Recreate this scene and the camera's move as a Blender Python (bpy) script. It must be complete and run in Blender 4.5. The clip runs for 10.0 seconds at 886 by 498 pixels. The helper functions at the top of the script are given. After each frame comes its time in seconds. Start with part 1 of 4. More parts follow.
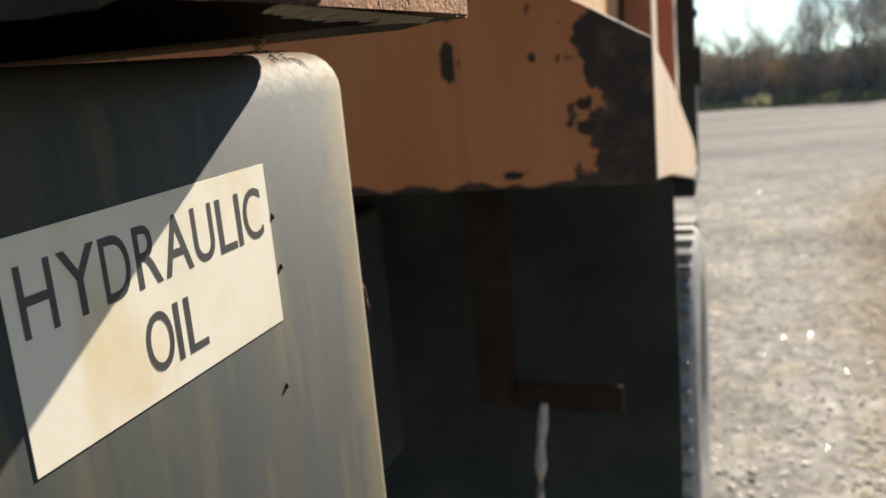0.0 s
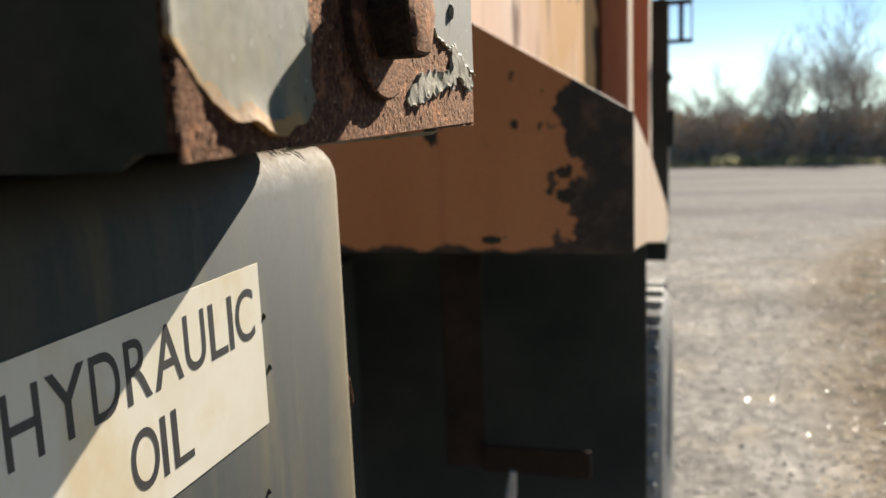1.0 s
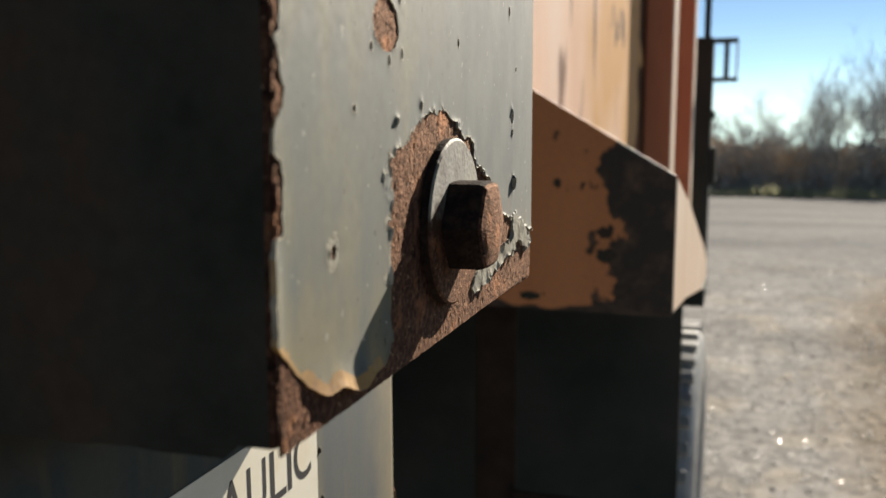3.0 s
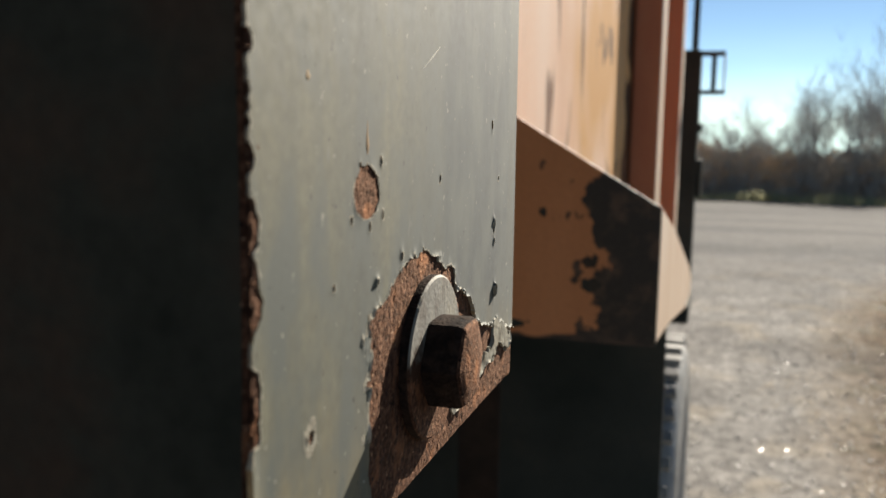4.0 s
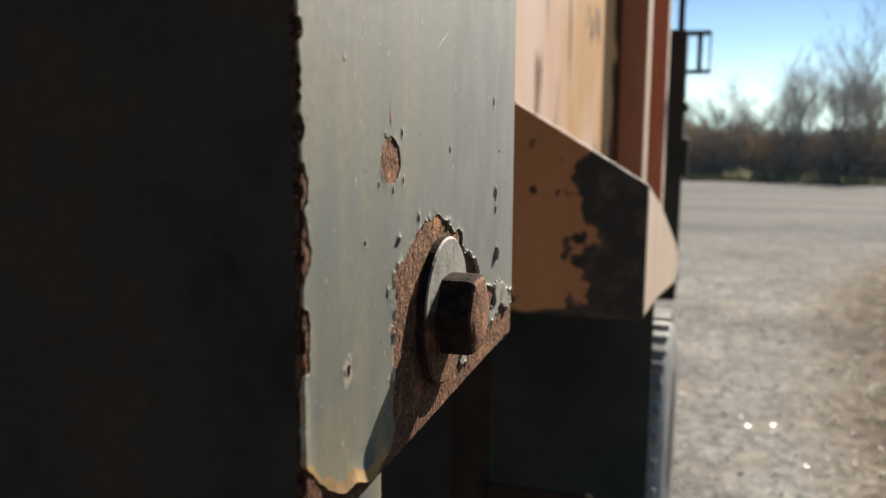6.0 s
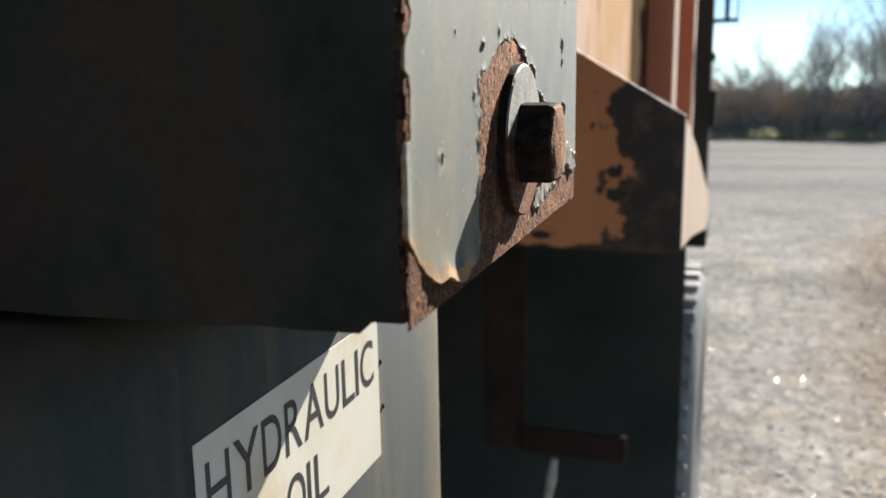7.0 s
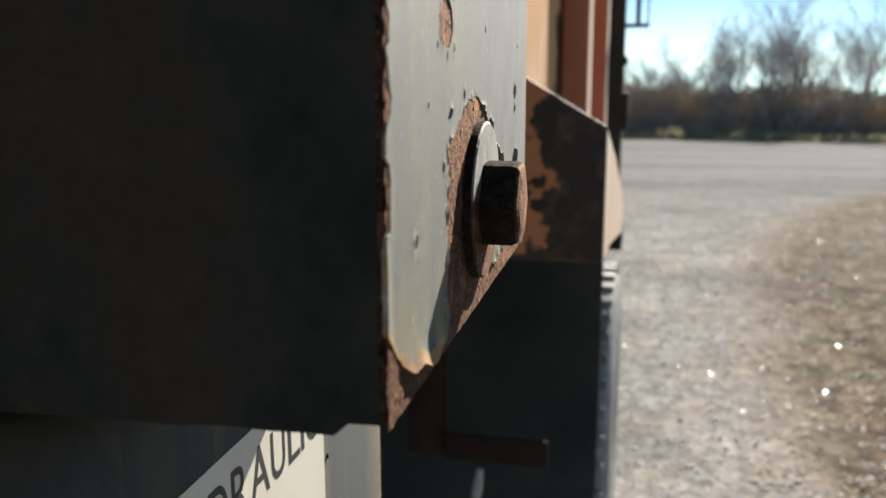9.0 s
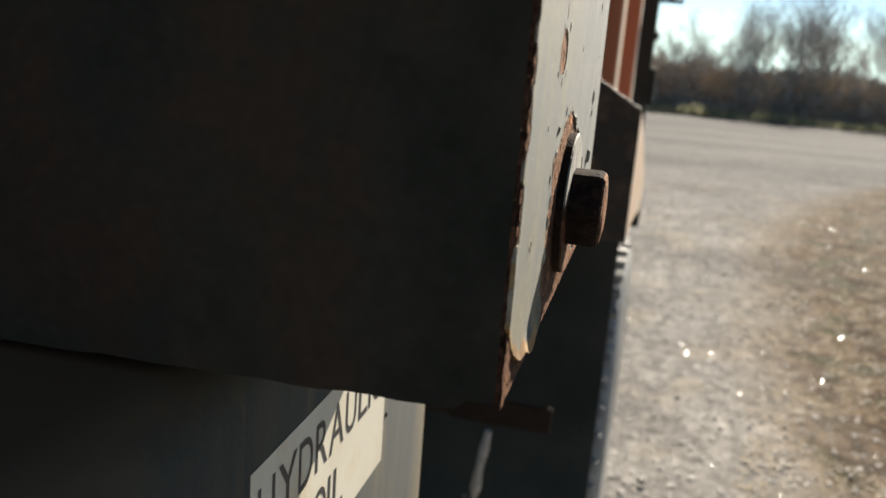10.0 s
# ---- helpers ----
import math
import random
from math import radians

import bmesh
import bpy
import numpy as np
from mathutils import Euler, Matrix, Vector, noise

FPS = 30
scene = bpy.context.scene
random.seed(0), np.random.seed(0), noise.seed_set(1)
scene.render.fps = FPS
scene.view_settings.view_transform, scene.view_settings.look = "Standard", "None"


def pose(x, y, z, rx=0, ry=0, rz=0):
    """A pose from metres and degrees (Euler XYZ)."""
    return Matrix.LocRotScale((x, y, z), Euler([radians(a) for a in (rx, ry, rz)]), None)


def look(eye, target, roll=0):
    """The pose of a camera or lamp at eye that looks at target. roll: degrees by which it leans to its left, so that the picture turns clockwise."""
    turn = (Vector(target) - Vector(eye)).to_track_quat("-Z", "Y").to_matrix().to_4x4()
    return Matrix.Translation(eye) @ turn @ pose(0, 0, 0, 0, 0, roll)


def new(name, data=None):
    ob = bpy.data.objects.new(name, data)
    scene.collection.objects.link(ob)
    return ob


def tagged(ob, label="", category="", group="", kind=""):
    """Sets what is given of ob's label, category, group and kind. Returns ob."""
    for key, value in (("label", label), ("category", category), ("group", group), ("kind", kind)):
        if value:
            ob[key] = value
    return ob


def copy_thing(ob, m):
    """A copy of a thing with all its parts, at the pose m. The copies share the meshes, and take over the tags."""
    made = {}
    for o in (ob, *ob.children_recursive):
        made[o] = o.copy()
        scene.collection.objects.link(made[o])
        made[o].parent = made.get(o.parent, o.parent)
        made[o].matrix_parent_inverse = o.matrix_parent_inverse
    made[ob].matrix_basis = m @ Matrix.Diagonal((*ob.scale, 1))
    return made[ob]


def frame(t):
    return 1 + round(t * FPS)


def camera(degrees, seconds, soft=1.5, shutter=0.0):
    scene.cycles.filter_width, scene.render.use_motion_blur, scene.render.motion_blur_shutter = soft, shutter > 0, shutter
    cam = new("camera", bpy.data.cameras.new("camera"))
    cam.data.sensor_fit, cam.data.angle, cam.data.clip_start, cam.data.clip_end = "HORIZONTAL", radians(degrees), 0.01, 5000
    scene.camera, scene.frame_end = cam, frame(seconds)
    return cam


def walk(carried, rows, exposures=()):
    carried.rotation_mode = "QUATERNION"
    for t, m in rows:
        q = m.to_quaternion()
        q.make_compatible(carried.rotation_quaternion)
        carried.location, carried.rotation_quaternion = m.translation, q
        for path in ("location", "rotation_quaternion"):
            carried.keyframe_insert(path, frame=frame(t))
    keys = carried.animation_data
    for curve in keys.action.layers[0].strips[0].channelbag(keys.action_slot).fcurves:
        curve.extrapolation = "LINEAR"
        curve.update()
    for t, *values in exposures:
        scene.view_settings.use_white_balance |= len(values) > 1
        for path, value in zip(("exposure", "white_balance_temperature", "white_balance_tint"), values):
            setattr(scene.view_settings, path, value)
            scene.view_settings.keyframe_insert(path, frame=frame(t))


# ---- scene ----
# camera and its way
cam = camera(53.3, 10.0)
cam.data.dof.use_dof = True
cam.data.dof.focus_distance = 0.225
cam.data.dof.aperture_fstop = 21.5
PATH = [
    (0, pose(0.0770, -0.2730, 1.4893, 77.63, 5.15, 17.55)),
    (0.1, pose(0.0755, -0.2721, 1.4882, 77.35, 4.55, 16.82)),
    (0.2, pose(0.0725, -0.2733, 1.4842, 77.19, 4.01, 16.26)),
    (0.3, pose(0.0708, -0.2729, 1.4818, 77.28, 3.58, 15.96)),
    (0.4, pose(0.0706, -0.2702, 1.4822, 77.63, 3.27, 15.82)),
    (0.5, pose(0.0728, -0.2672, 1.4855, 78.12, 3.06, 15.76)),
    (0.6, pose(0.0758, -0.2653, 1.4900, 78.66, 2.91, 15.74)),
    (0.7, pose(0.0744, -0.2649, 1.4955, 79.21, 2.80, 15.75)),
    (0.8, pose(0.0722, -0.2649, 1.5007, 79.71, 2.68, 15.79)),
    (0.9, pose(0.0693, -0.2657, 1.5037, 80.12, 2.54, 15.87)),
    (1, pose(0.0666, -0.2664, 1.5080, 80.41, 2.34, 15.97)),
    (1.2, pose(0.0655, -0.2690, 1.5187, 80.64, 1.71, 16.31)),
    (1.3, pose(0.0663, -0.2709, 1.5230, 80.65, 1.37, 16.50)),
    (1.4, pose(0.0651, -0.2730, 1.5261, 80.64, 1.08, 16.68)),
    (1.5, pose(0.0637, -0.2740, 1.5286, 80.62, 0.91, 16.82)),
    (1.7, pose(0.0671, -0.2739, 1.5231, 80.62, 0.85, 16.99)),
    (1.8, pose(0.0696, -0.2743, 1.5158, 80.63, 0.88, 17.06)),
    (2, pose(0.0697, -0.2737, 1.5184, 80.69, 1.01, 17.24)),
    (2.2, pose(0.0642, -0.2728, 1.5264, 80.84, 1.09, 17.53)),
    (2.3, pose(0.0633, -0.2719, 1.5284, 80.96, 1.09, 17.67)),
    (2.5, pose(0.0632, -0.2706, 1.5337, 81.19, 0.94, 17.98)),
    (2.7, pose(0.0633, -0.2717, 1.5396, 81.38, 0.67, 18.26)),
    (3.8, pose(0.0566, -0.2706, 1.5775, 81.61, -0.77, 18.21)),
    (3.9, pose(0.0613, -0.2694, 1.5796, 81.58, -0.76, 18.03)),
    (4, pose(0.0627, -0.2690, 1.5805, 81.56, -0.62, 17.77)),
    (4.1, pose(0.0669, -0.2662, 1.5797, 81.58, -0.42, 17.52)),
    (4.2, pose(0.0656, -0.2655, 1.5806, 81.62, -0.25, 17.27)),
    (4.4, pose(0.0728, -0.2669, 1.5891, 81.59, -0.22, 16.80)),
    (4.5, pose(0.0723, -0.2691, 1.5929, 81.56, -0.35, 16.63)),
    (5, pose(0.0699, -0.2740, 1.5954, 81.56, -1.18, 16.27)),
    (5.4, pose(0.0705, -0.2797, 1.5929, 81.28, -1.40, 16.15)),
    (5.5, pose(0.0683, -0.2818, 1.5899, 81.16, -1.39, 16.15)),
    (5.7, pose(0.0700, -0.2837, 1.5829, 80.88, -1.05, 16.24)),
    (5.8, pose(0.0677, -0.2855, 1.5816, 80.73, -0.80, 16.38)),
    (5.9, pose(0.0683, -0.2874, 1.5801, 80.54, -0.58, 16.59)),
    (6, pose(0.0643, -0.2926, 1.5794, 80.39, -0.22, 16.91)),
    (6.1, pose(0.0661, -0.2985, 1.5780, 80.27, 0.34, 17.36)),
    (6.2, pose(0.0611, -0.3041, 1.5718, 80.12, 0.70, 17.64)),
    (7.3, pose(0.0517, -0.2933, 1.5450, 77.38, 1.04, 18.24)),
    (7.4, pose(0.0537, -0.2913, 1.5448, 77.07, 0.85, 17.46)),
    (7.5, pose(0.0498, -0.2880, 1.5439, 76.72, 0.45, 15.75)),
    (7.6, pose(0.0489, -0.2784, 1.5461, 76.36, 0.12, 13.87)),
    (7.7, pose(0.0520, -0.2725, 1.5472, 76.07, -0.21, 12.11)),
    (7.9, pose(0.0548, -0.2760, 1.5498, 75.83, -1.03, 9.55)),
    (8, pose(0.0551, -0.2779, 1.5522, 75.83, -1.15, 8.84)),
    (8.2, pose(0.0543, -0.2814, 1.5523, 76.13, -0.96, 8.31)),
    (8.3, pose(0.0551, -0.2830, 1.5539, 76.34, -0.96, 8.48)),
    (8.5, pose(0.0497, -0.2876, 1.5555, 76.81, -0.80, 9.53)),
    (9, pose(0.0383, -0.2901, 1.5596, 77.94, 0.16, 12.72)),
    (9.2, pose(0.0404, -0.2864, 1.5602, 78.00, 0.01, 13.40)),
    (9.3, pose(0.0372, -0.2853, 1.5582, 78.00, -0.14, 13.69)),
    (9.5, pose(0.0337, -0.2832, 1.5589, 77.92, -0.53, 14.22)),
    (9.8, pose(0.0320, -0.2985, 1.5577, 76.66, -2.52, 14.21)),
    (10, pose(0.0229, -0.3161, 1.5727, 75.17, -4.16, 14.30)),
]
walk(cam, PATH, ((0.0, 1.5, 6800, 10), (1.0, 1.36, 6800, 10), (2.5, 1.2, 6750, 10), (6.0, 1.1, 6600, 10), (7.5, 1.6, 6100, 10),
                (8.0, 1.4, 6100, 10), (9.0, 1.3, 6350, 10), (9.5, 1.27, 6600, 10), (10.0, 1.25, 6800, 10)))

# ---- world and sun ----
SUN = Vector((0.182, 0.868, 0.485)).normalized()
world = bpy.data.worlds.new("sky")
scene.world = world
world.use_nodes = True
wn = world.node_tree.nodes
sky = wn.new("ShaderNodeTexSky")
sky.sky_type = "NISHITA"
sky.sun_disc = False
sky.sun_elevation = math.asin(SUN.z)
sky.sun_rotation = math.atan2(SUN.x, SUN.y)
sky.altitude = 1500.0
sky.air_density, sky.dust_density, sky.ozone_density = 0.5, 0.0, 1.6
wn["Background"].inputs["Strength"].default_value = 0.055
tint = wn.new("ShaderNodeMix")
tint.data_type, tint.blend_type = "RGBA", "MULTIPLY"
tint.inputs["Factor"].default_value = 1.0
tint.inputs["B"].default_value = (1.03, 1.07, 0.97, 1)
world.node_tree.links.new(sky.outputs[0], tint.inputs["A"])
# thin bright cloud low over the trees
wl = world.node_tree.links
wtc = wn.new("ShaderNodeTexCoord")
wsep = wn.new("ShaderNodeSeparateXYZ")
wl.new(wtc.outputs["Generated"], wsep.inputs[0])
low = wn.new("ShaderNodeMapRange")
low.inputs["From Min"].default_value, low.inputs["From Max"].default_value = 0.015, 0.10
low.inputs["To Min"].default_value, low.inputs["To Max"].default_value = 0.1, 0.0
wl.new(wsep.outputs[2], low.inputs["Value"])
wmap = wn.new("ShaderNodeMapping")
wmap.inputs["Scale"].default_value = (5, 5, 22)
wl.new(wtc.outputs["Generated"], wmap.inputs["Vector"])
wno = wn.new("ShaderNodeTexNoise")
wno.inputs["Scale"].default_value, wno.inputs["Detail"].default_value = 1.0, 6.0
wl.new(wmap.outputs[0], wno.inputs["Vector"])
wrg = wn.new("ShaderNodeMapRange")
wrg.inputs["From Min"].default_value, wrg.inputs["From Max"].default_value = 0.42, 0.66
wl.new(wno.outputs["Fac"], wrg.inputs["Value"])
wmul = wn.new("ShaderNodeMath")
wmul.operation = "MULTIPLY"
wl.new(low.outputs[0], wmul.inputs[0])
wl.new(wrg.outputs[0], wmul.inputs[1])
cloud = wn.new("ShaderNodeMix")
cloud.data_type = "RGBA"
cloud.inputs["B"].default_value = (14.0, 14.6, 15.4, 1)
wl.new(wmul.outputs[0], cloud.inputs["Factor"])
wl.new(tint.outputs["Result"], cloud.inputs["A"])
wl.new(cloud.outputs["Result"], wn["Background"].inputs["Color"])
sun = new("sun", bpy.data.lights.new("sun", "SUN"))
sun.data.energy, sun.data.angle, sun.data.color = 5.0, radians(0.55), (1.0, 0.925, 0.81)
sun.matrix_world = look(SUN * 40, (0, 0, 0))


# ---- materials ----
def mat(name, cols, scale=20.0, stretch=(1, 1, 1), rough=(0.6, 0.8), metal=0.0, spec=0.5, fine=400.0, bump=0.3, depth=0.0004,
        grain=0.25, detail=6.0):
    """Noise-driven colours over a ramp, a finer grain on top, and relief of that depth in metres."""
    m = bpy.data.materials.new(name)
    m.use_nodes = True
    n, ln = m.node_tree.nodes, m.node_tree.links
    b = n["Principled BSDF"]
    tc = n.new("ShaderNodeTexCoord")
    mp = n.new("ShaderNodeMapping")
    mp.inputs["Scale"].default_value = stretch
    ln.new(tc.outputs["Object"], mp.inputs["Vector"])
    big = n.new("ShaderNodeTexNoise")
    big.inputs["Scale"].default_value, big.inputs["Detail"].default_value, big.inputs["Roughness"].default_value = scale, detail, 0.6
    ln.new(mp.outputs[0], big.inputs["Vector"])
    ramp = n.new("ShaderNodeValToRGB")
    el = ramp.color_ramp.elements
    while len(el) < len(cols):
        el.new(0.5)
    for i, (p, c) in enumerate(cols):
        el[i].position, el[i].color = p, (*c, 1)
    ln.new(big.outputs["Fac"], ramp.inputs[0])
    small = n.new("ShaderNodeTexNoise")
    small.inputs["Scale"].default_value, small.inputs["Detail"].default_value = fine, 5.0
    ln.new(tc.outputs["Object"], small.inputs["Vector"])
    mix = n.new("ShaderNodeMix")
    mix.data_type, mix.blend_type = "RGBA", "OVERLAY"
    mix.inputs["Factor"].default_value = grain
    ln.new(ramp.outputs[0], mix.inputs["A"])
    ln.new(small.outputs["Color"], mix.inputs["B"])
    hue = n.new("ShaderNodeRGBToBW")
    ln.new(small.outputs["Color"], hue.inputs[0])
    ln.new(hue.outputs[0], mix.inputs["B"])
    ln.new(mix.outputs["Result"], b.inputs["Base Color"])
    rr = n.new("ShaderNodeMapRange")
    rr.inputs["From Min"].default_value, rr.inputs["From Max"].default_value = 0.3, 0.7
    rr.inputs["To Min"].default_value, rr.inputs["To Max"].default_value = rough
    ln.new(small.outputs["Fac"], rr.inputs["Value"])
    ln.new(rr.outputs[0], b.inputs["Roughness"])
    b.inputs["Metallic"].default_value = metal
    b.inputs["Specular IOR Level"].default_value = spec
    if bump:
        bp = n.new("ShaderNodeBump")
        bp.inputs["Strength"].default_value, bp.inputs["Distance"].default_value = bump, depth
        ln.new(small.outputs["Fac"], bp.inputs["Height"])
        ln.new(bp.outputs[0], b.inputs["Normal"])
    return m


def patched(m, name, other, axis, edge, width, scale, wobble, turn=1, inside=None, dull=False):
    """A copy of m on which a second coat of colours breaks through past an uneven line along one axis."""
    m = m.copy()
    m.name = name
    n, ln = m.node_tree.nodes, m.node_tree.links
    b = n["Principled BSDF"]
    was = b.inputs["Base Color"].links[0].from_socket
    tc = [k for k in n if k.bl_idname == "ShaderNodeTexCoord"][0]
    sep = n.new("ShaderNodeSeparateXYZ")
    ln.new(tc.outputs["Object"], sep.inputs[0])
    no = n.new("ShaderNodeTexNoise")
    no.inputs["Scale"].default_value, no.inputs["Detail"].default_value = scale, 7.0
    ln.new(tc.outputs["Object"], no.inputs["Vector"])
    ma = n.new("ShaderNodeMath")
    ma.operation = "MULTIPLY_ADD"
    ln.new(no.outputs["Fac"], ma.inputs[0])
    ma.inputs[1].default_value = wobble
    sg = n.new("ShaderNodeMath")
    sg.operation = "MULTIPLY"
    ln.new(sep.outputs[axis], sg.inputs[0])
    sg.inputs[1].default_value = turn
    ln.new(sg.outputs[0], ma.inputs[2])
    edge = edge * turn
    rg = n.new("ShaderNodeMapRange")
    rg.inputs["From Min"].default_value, rg.inputs["From Max"].default_value = edge + wobble / 2 - width, edge + wobble / 2 + width
    ln.new(ma.outputs[0], rg.inputs["Value"])
    mix = n.new("ShaderNodeMix")
    mix.data_type = "RGBA"
    ln.new(rg.outputs[0], mix.inputs["Factor"])
    ln.new(was, mix.inputs["A"])
    mix.inputs["B"].default_value = (*other, 1)
    if dull:
        for key in ("Anisotropic", "Specular IOR Level"):
            inv = n.new("ShaderNodeMapRange")
            inv.inputs["To Min"].default_value, inv.inputs["To Max"].default_value = b.inputs[key].default_value, 0.05
            ln.new(rg.outputs[0], inv.inputs["Value"])
            ln.new(inv.outputs[0], b.inputs[key])
    if inside:
        fn = n.new("ShaderNodeTexNoise")
        fn.inputs["Scale"].default_value, fn.inputs["Detail"].default_value = scale * 2.3, 8.0
        ln.new(tc.outputs["Object"], fn.inputs["Vector"])
        rp = n.new("ShaderNodeValToRGB")
        rp.color_ramp.elements[0].position, rp.color_ramp.elements[0].color = 0.46, (*other, 1)
        rp.color_ramp.elements[1].position, rp.color_ramp.elements[1].color = 0.68, (*inside, 1)
        ln.new(fn.outputs["Fac"], rp.inputs[0])
        ln.new(rp.outputs[0], mix.inputs["B"])
    ln.new(mix.outputs["Result"], b.inputs["Base Color"])
    return m


def brushed(m, amount):
    """Stretches the gloss upright, as on a surface wiped level many times."""
    n, ln = m.node_tree.nodes, m.node_tree.links
    b = n["Principled BSDF"]
    b.inputs["Anisotropic"].default_value = amount
    up = n.new("ShaderNodeCombineXYZ")
    up.inputs[2].default_value = 1.0
    ln.new(up.outputs[0], b.inputs["Tangent"])
    return m


def flecked(m, name, colour, scale, level, stretch=(1, 1, 1), width=0.04):
    """A copy of m strewn with small flecks of another colour."""
    m = m.copy()
    m.name = name
    n, ln = m.node_tree.nodes, m.node_tree.links
    b = n["Principled BSDF"]
    was = b.inputs["Base Color"].links[0].from_socket
    tc = [k for k in n if k.bl_idname == "ShaderNodeTexCoord"][0]
    mp = n.new("ShaderNodeMapping")
    mp.inputs["Scale"].default_value = stretch
    ln.new(tc.outputs["Object"], mp.inputs["Vector"])
    no = n.new("ShaderNodeTexNoise")
    no.inputs["Scale"].default_value, no.inputs["Detail"].default_value = scale, 3.0
    ln.new(mp.outputs[0], no.inputs["Vector"])
    rg = n.new("ShaderNodeMapRange")
    rg.inputs["From Min"].default_value, rg.inputs["From Max"].default_value = level, level + width
    ln.new(no.outputs["Fac"], rg.inputs["Value"])
    mix = n.new("ShaderNodeMix")
    mix.data_type = "RGBA"
    ln.new(rg.outputs[0], mix.inputs["Factor"])
    ln.new(was, mix.inputs["A"])
    mix.inputs["B"].default_value = (*colour, 1)
    ln.new(mix.outputs["Result"], b.inputs["Base Color"])
    return m


GREY = mat("weathered grey paint", [(0.3, (0.020, 0.031, 0.033)), (0.45, (0.035, 0.048, 0.047)), (0.58, (0.13, 0.124, 0.074)), (0.72, (0.032, 0.045, 0.045))],
           12, (1, 1.3, 0.06), (0.66, 0.78), 0, 0.40, 420, 0.14, 0.00004, 0.7, 3.0)
TANKPAINT = mat("chalky green-grey tank paint", [(0.3, (0.012, 0.02, 0.022)), (0.46, (0.018, 0.028, 0.029)), (0.62, (0.05, 0.052, 0.034)), (0.74, (0.02, 0.031, 0.031))],
                17, (1, 1.3, 0.08), (0.66, 0.76), 0, 0.45, 500, 0.04, 0.00005, 0.25)
TANKPAINT = brushed(TANKPAINT, 0.44)
TANKPAINT = patched(TANKPAINT, "tank paint yellowed near its far edge", (0.15, 0.115, 0.05), 1, 0.026, 0.012, 55, 0.03)
TANKPAINT = flecked(TANKPAINT, "tank paint with rusty runs", (0.1, 0.084, 0.038), 75, 0.57, (1, 1, 0.13), 0.2)
TANKPAINT = patched(TANKPAINT, "tank paint with a dirty shoulder", (0.12, 0.088, 0.056), 2, 1.4875, 0.006, 120, 0.012, 1, None, True)
GREY = patched(GREY, "weathered grey paint yellowed at its foot", (0.56, 0.31, 0.1), 2, 1.5065, 0.0035, 90, 0.008, -1)
GREY = patched(GREY, "weathered grey paint, warmer low down", (0.19, 0.155, 0.08), 2, 1.519, 0.018, 60, 0.03, -1)
GREY = brushed(GREY, 0.44)
GREY.node_tree.nodes["Principled BSDF"].inputs["Specular Tint"].default_value = (1, 1, 0.93, 1)
GREY = flecked(GREY, "weathered grey paint, mottled", (0.078, 0.09, 0.076), 95, 0.42, (1, 1, 0.45), 0.22)
GREY = flecked(GREY, "weathered grey paint with pale flecks", (0.26, 0.25, 0.2), 480, 0.685)
GREY = flecked(GREY, "weathered grey paint with flecks and scuffs", (0.15, 0.15, 0.13), 150, 0.70, (1, 1, 0.35))
GREY = flecked(GREY, "weathered grey paint with pits", (0.014, 0.014, 0.011), 620, 0.70, (1, 1, 0.7), 0.03)
YELLOWED = brushed(mat("paint yellowed along its peeling edge", [(0.3, (0.16, 0.08, 0.026)), (0.5, (0.3, 0.165, 0.05)), (0.7, (0.4, 0.24, 0.08))],
                       70, (1, 1, 0.4), (0.66, 0.8), 0, 0.3, 600, 0.05, 0.00005, 0.4), 0.4)
PRIMER = mat("cream primer edge", [(0.3, (0.26, 0.16, 0.075)), (0.6, (0.38, 0.27, 0.14)), (0.8, (0.32, 0.27, 0.19))], 160, (1, 1, 1), (0.6, 0.8), 0, 0.4, 900, 0.2, 0.0002, 0.3)
RUST = mat("pitted brown rust", [(0.3, (0.016, 0.010, 0.008)), (0.43, (0.046, 0.022, 0.015)), (0.57, (0.096, 0.048, 0.030)), (0.73, (0.2, 0.112, 0.072))],
           700, (1, 1, 1), (0.68, 0.86), 0.5, 0.2, 1500, 0.7, 0.0005, 0.6, 8.0)
RUST = flecked(RUST, "pitted brown rust with orange bloom", (0.23, 0.105, 0.052), 130, 0.57, (1, 1, 1), 0.14)
RUST = flecked(RUST, "pitted brown rust with dark scabs", (0.012, 0.008, 0.008), 420, 0.62, (1, 1, 1), 0.05)
RUST = flecked(RUST, "pitted brown rust with pale grains", (0.36, 0.24, 0.16), 1000, 0.66, (1, 1, 1), 0.05)
RUST = brushed(RUST, 0.5)
RUST.node_tree.nodes["Principled BSDF"].inputs["Specular Tint"].default_value = (1.0, 0.72, 0.56, 1)
# paler than the coat: sun caught on tilted flakes is put into the colour
SCALE = mat("pale paint flakes brightened for sunlight", [(0.3, (0.2, 0.17, 0.12)), (0.5, (0.34, 0.31, 0.24)), (0.75, (0.46, 0.43, 0.34))], 240, (1, 1, 1), (0.7, 0.9), 0, 0.3, 900, 0.5, 0.0005, 0.4)
# darker copy of the rust, for bolt sides and washer rims in shade
SHADERUST = mat("scaly rust darkened for shade", [(0.3, (0.012, 0.009, 0.008)), (0.46, (0.022, 0.015, 0.012)), (0.6, (0.04, 0.026, 0.019)), (0.8, (0.018, 0.012, 0.010))],
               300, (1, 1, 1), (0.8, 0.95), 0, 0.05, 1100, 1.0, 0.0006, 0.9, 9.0)
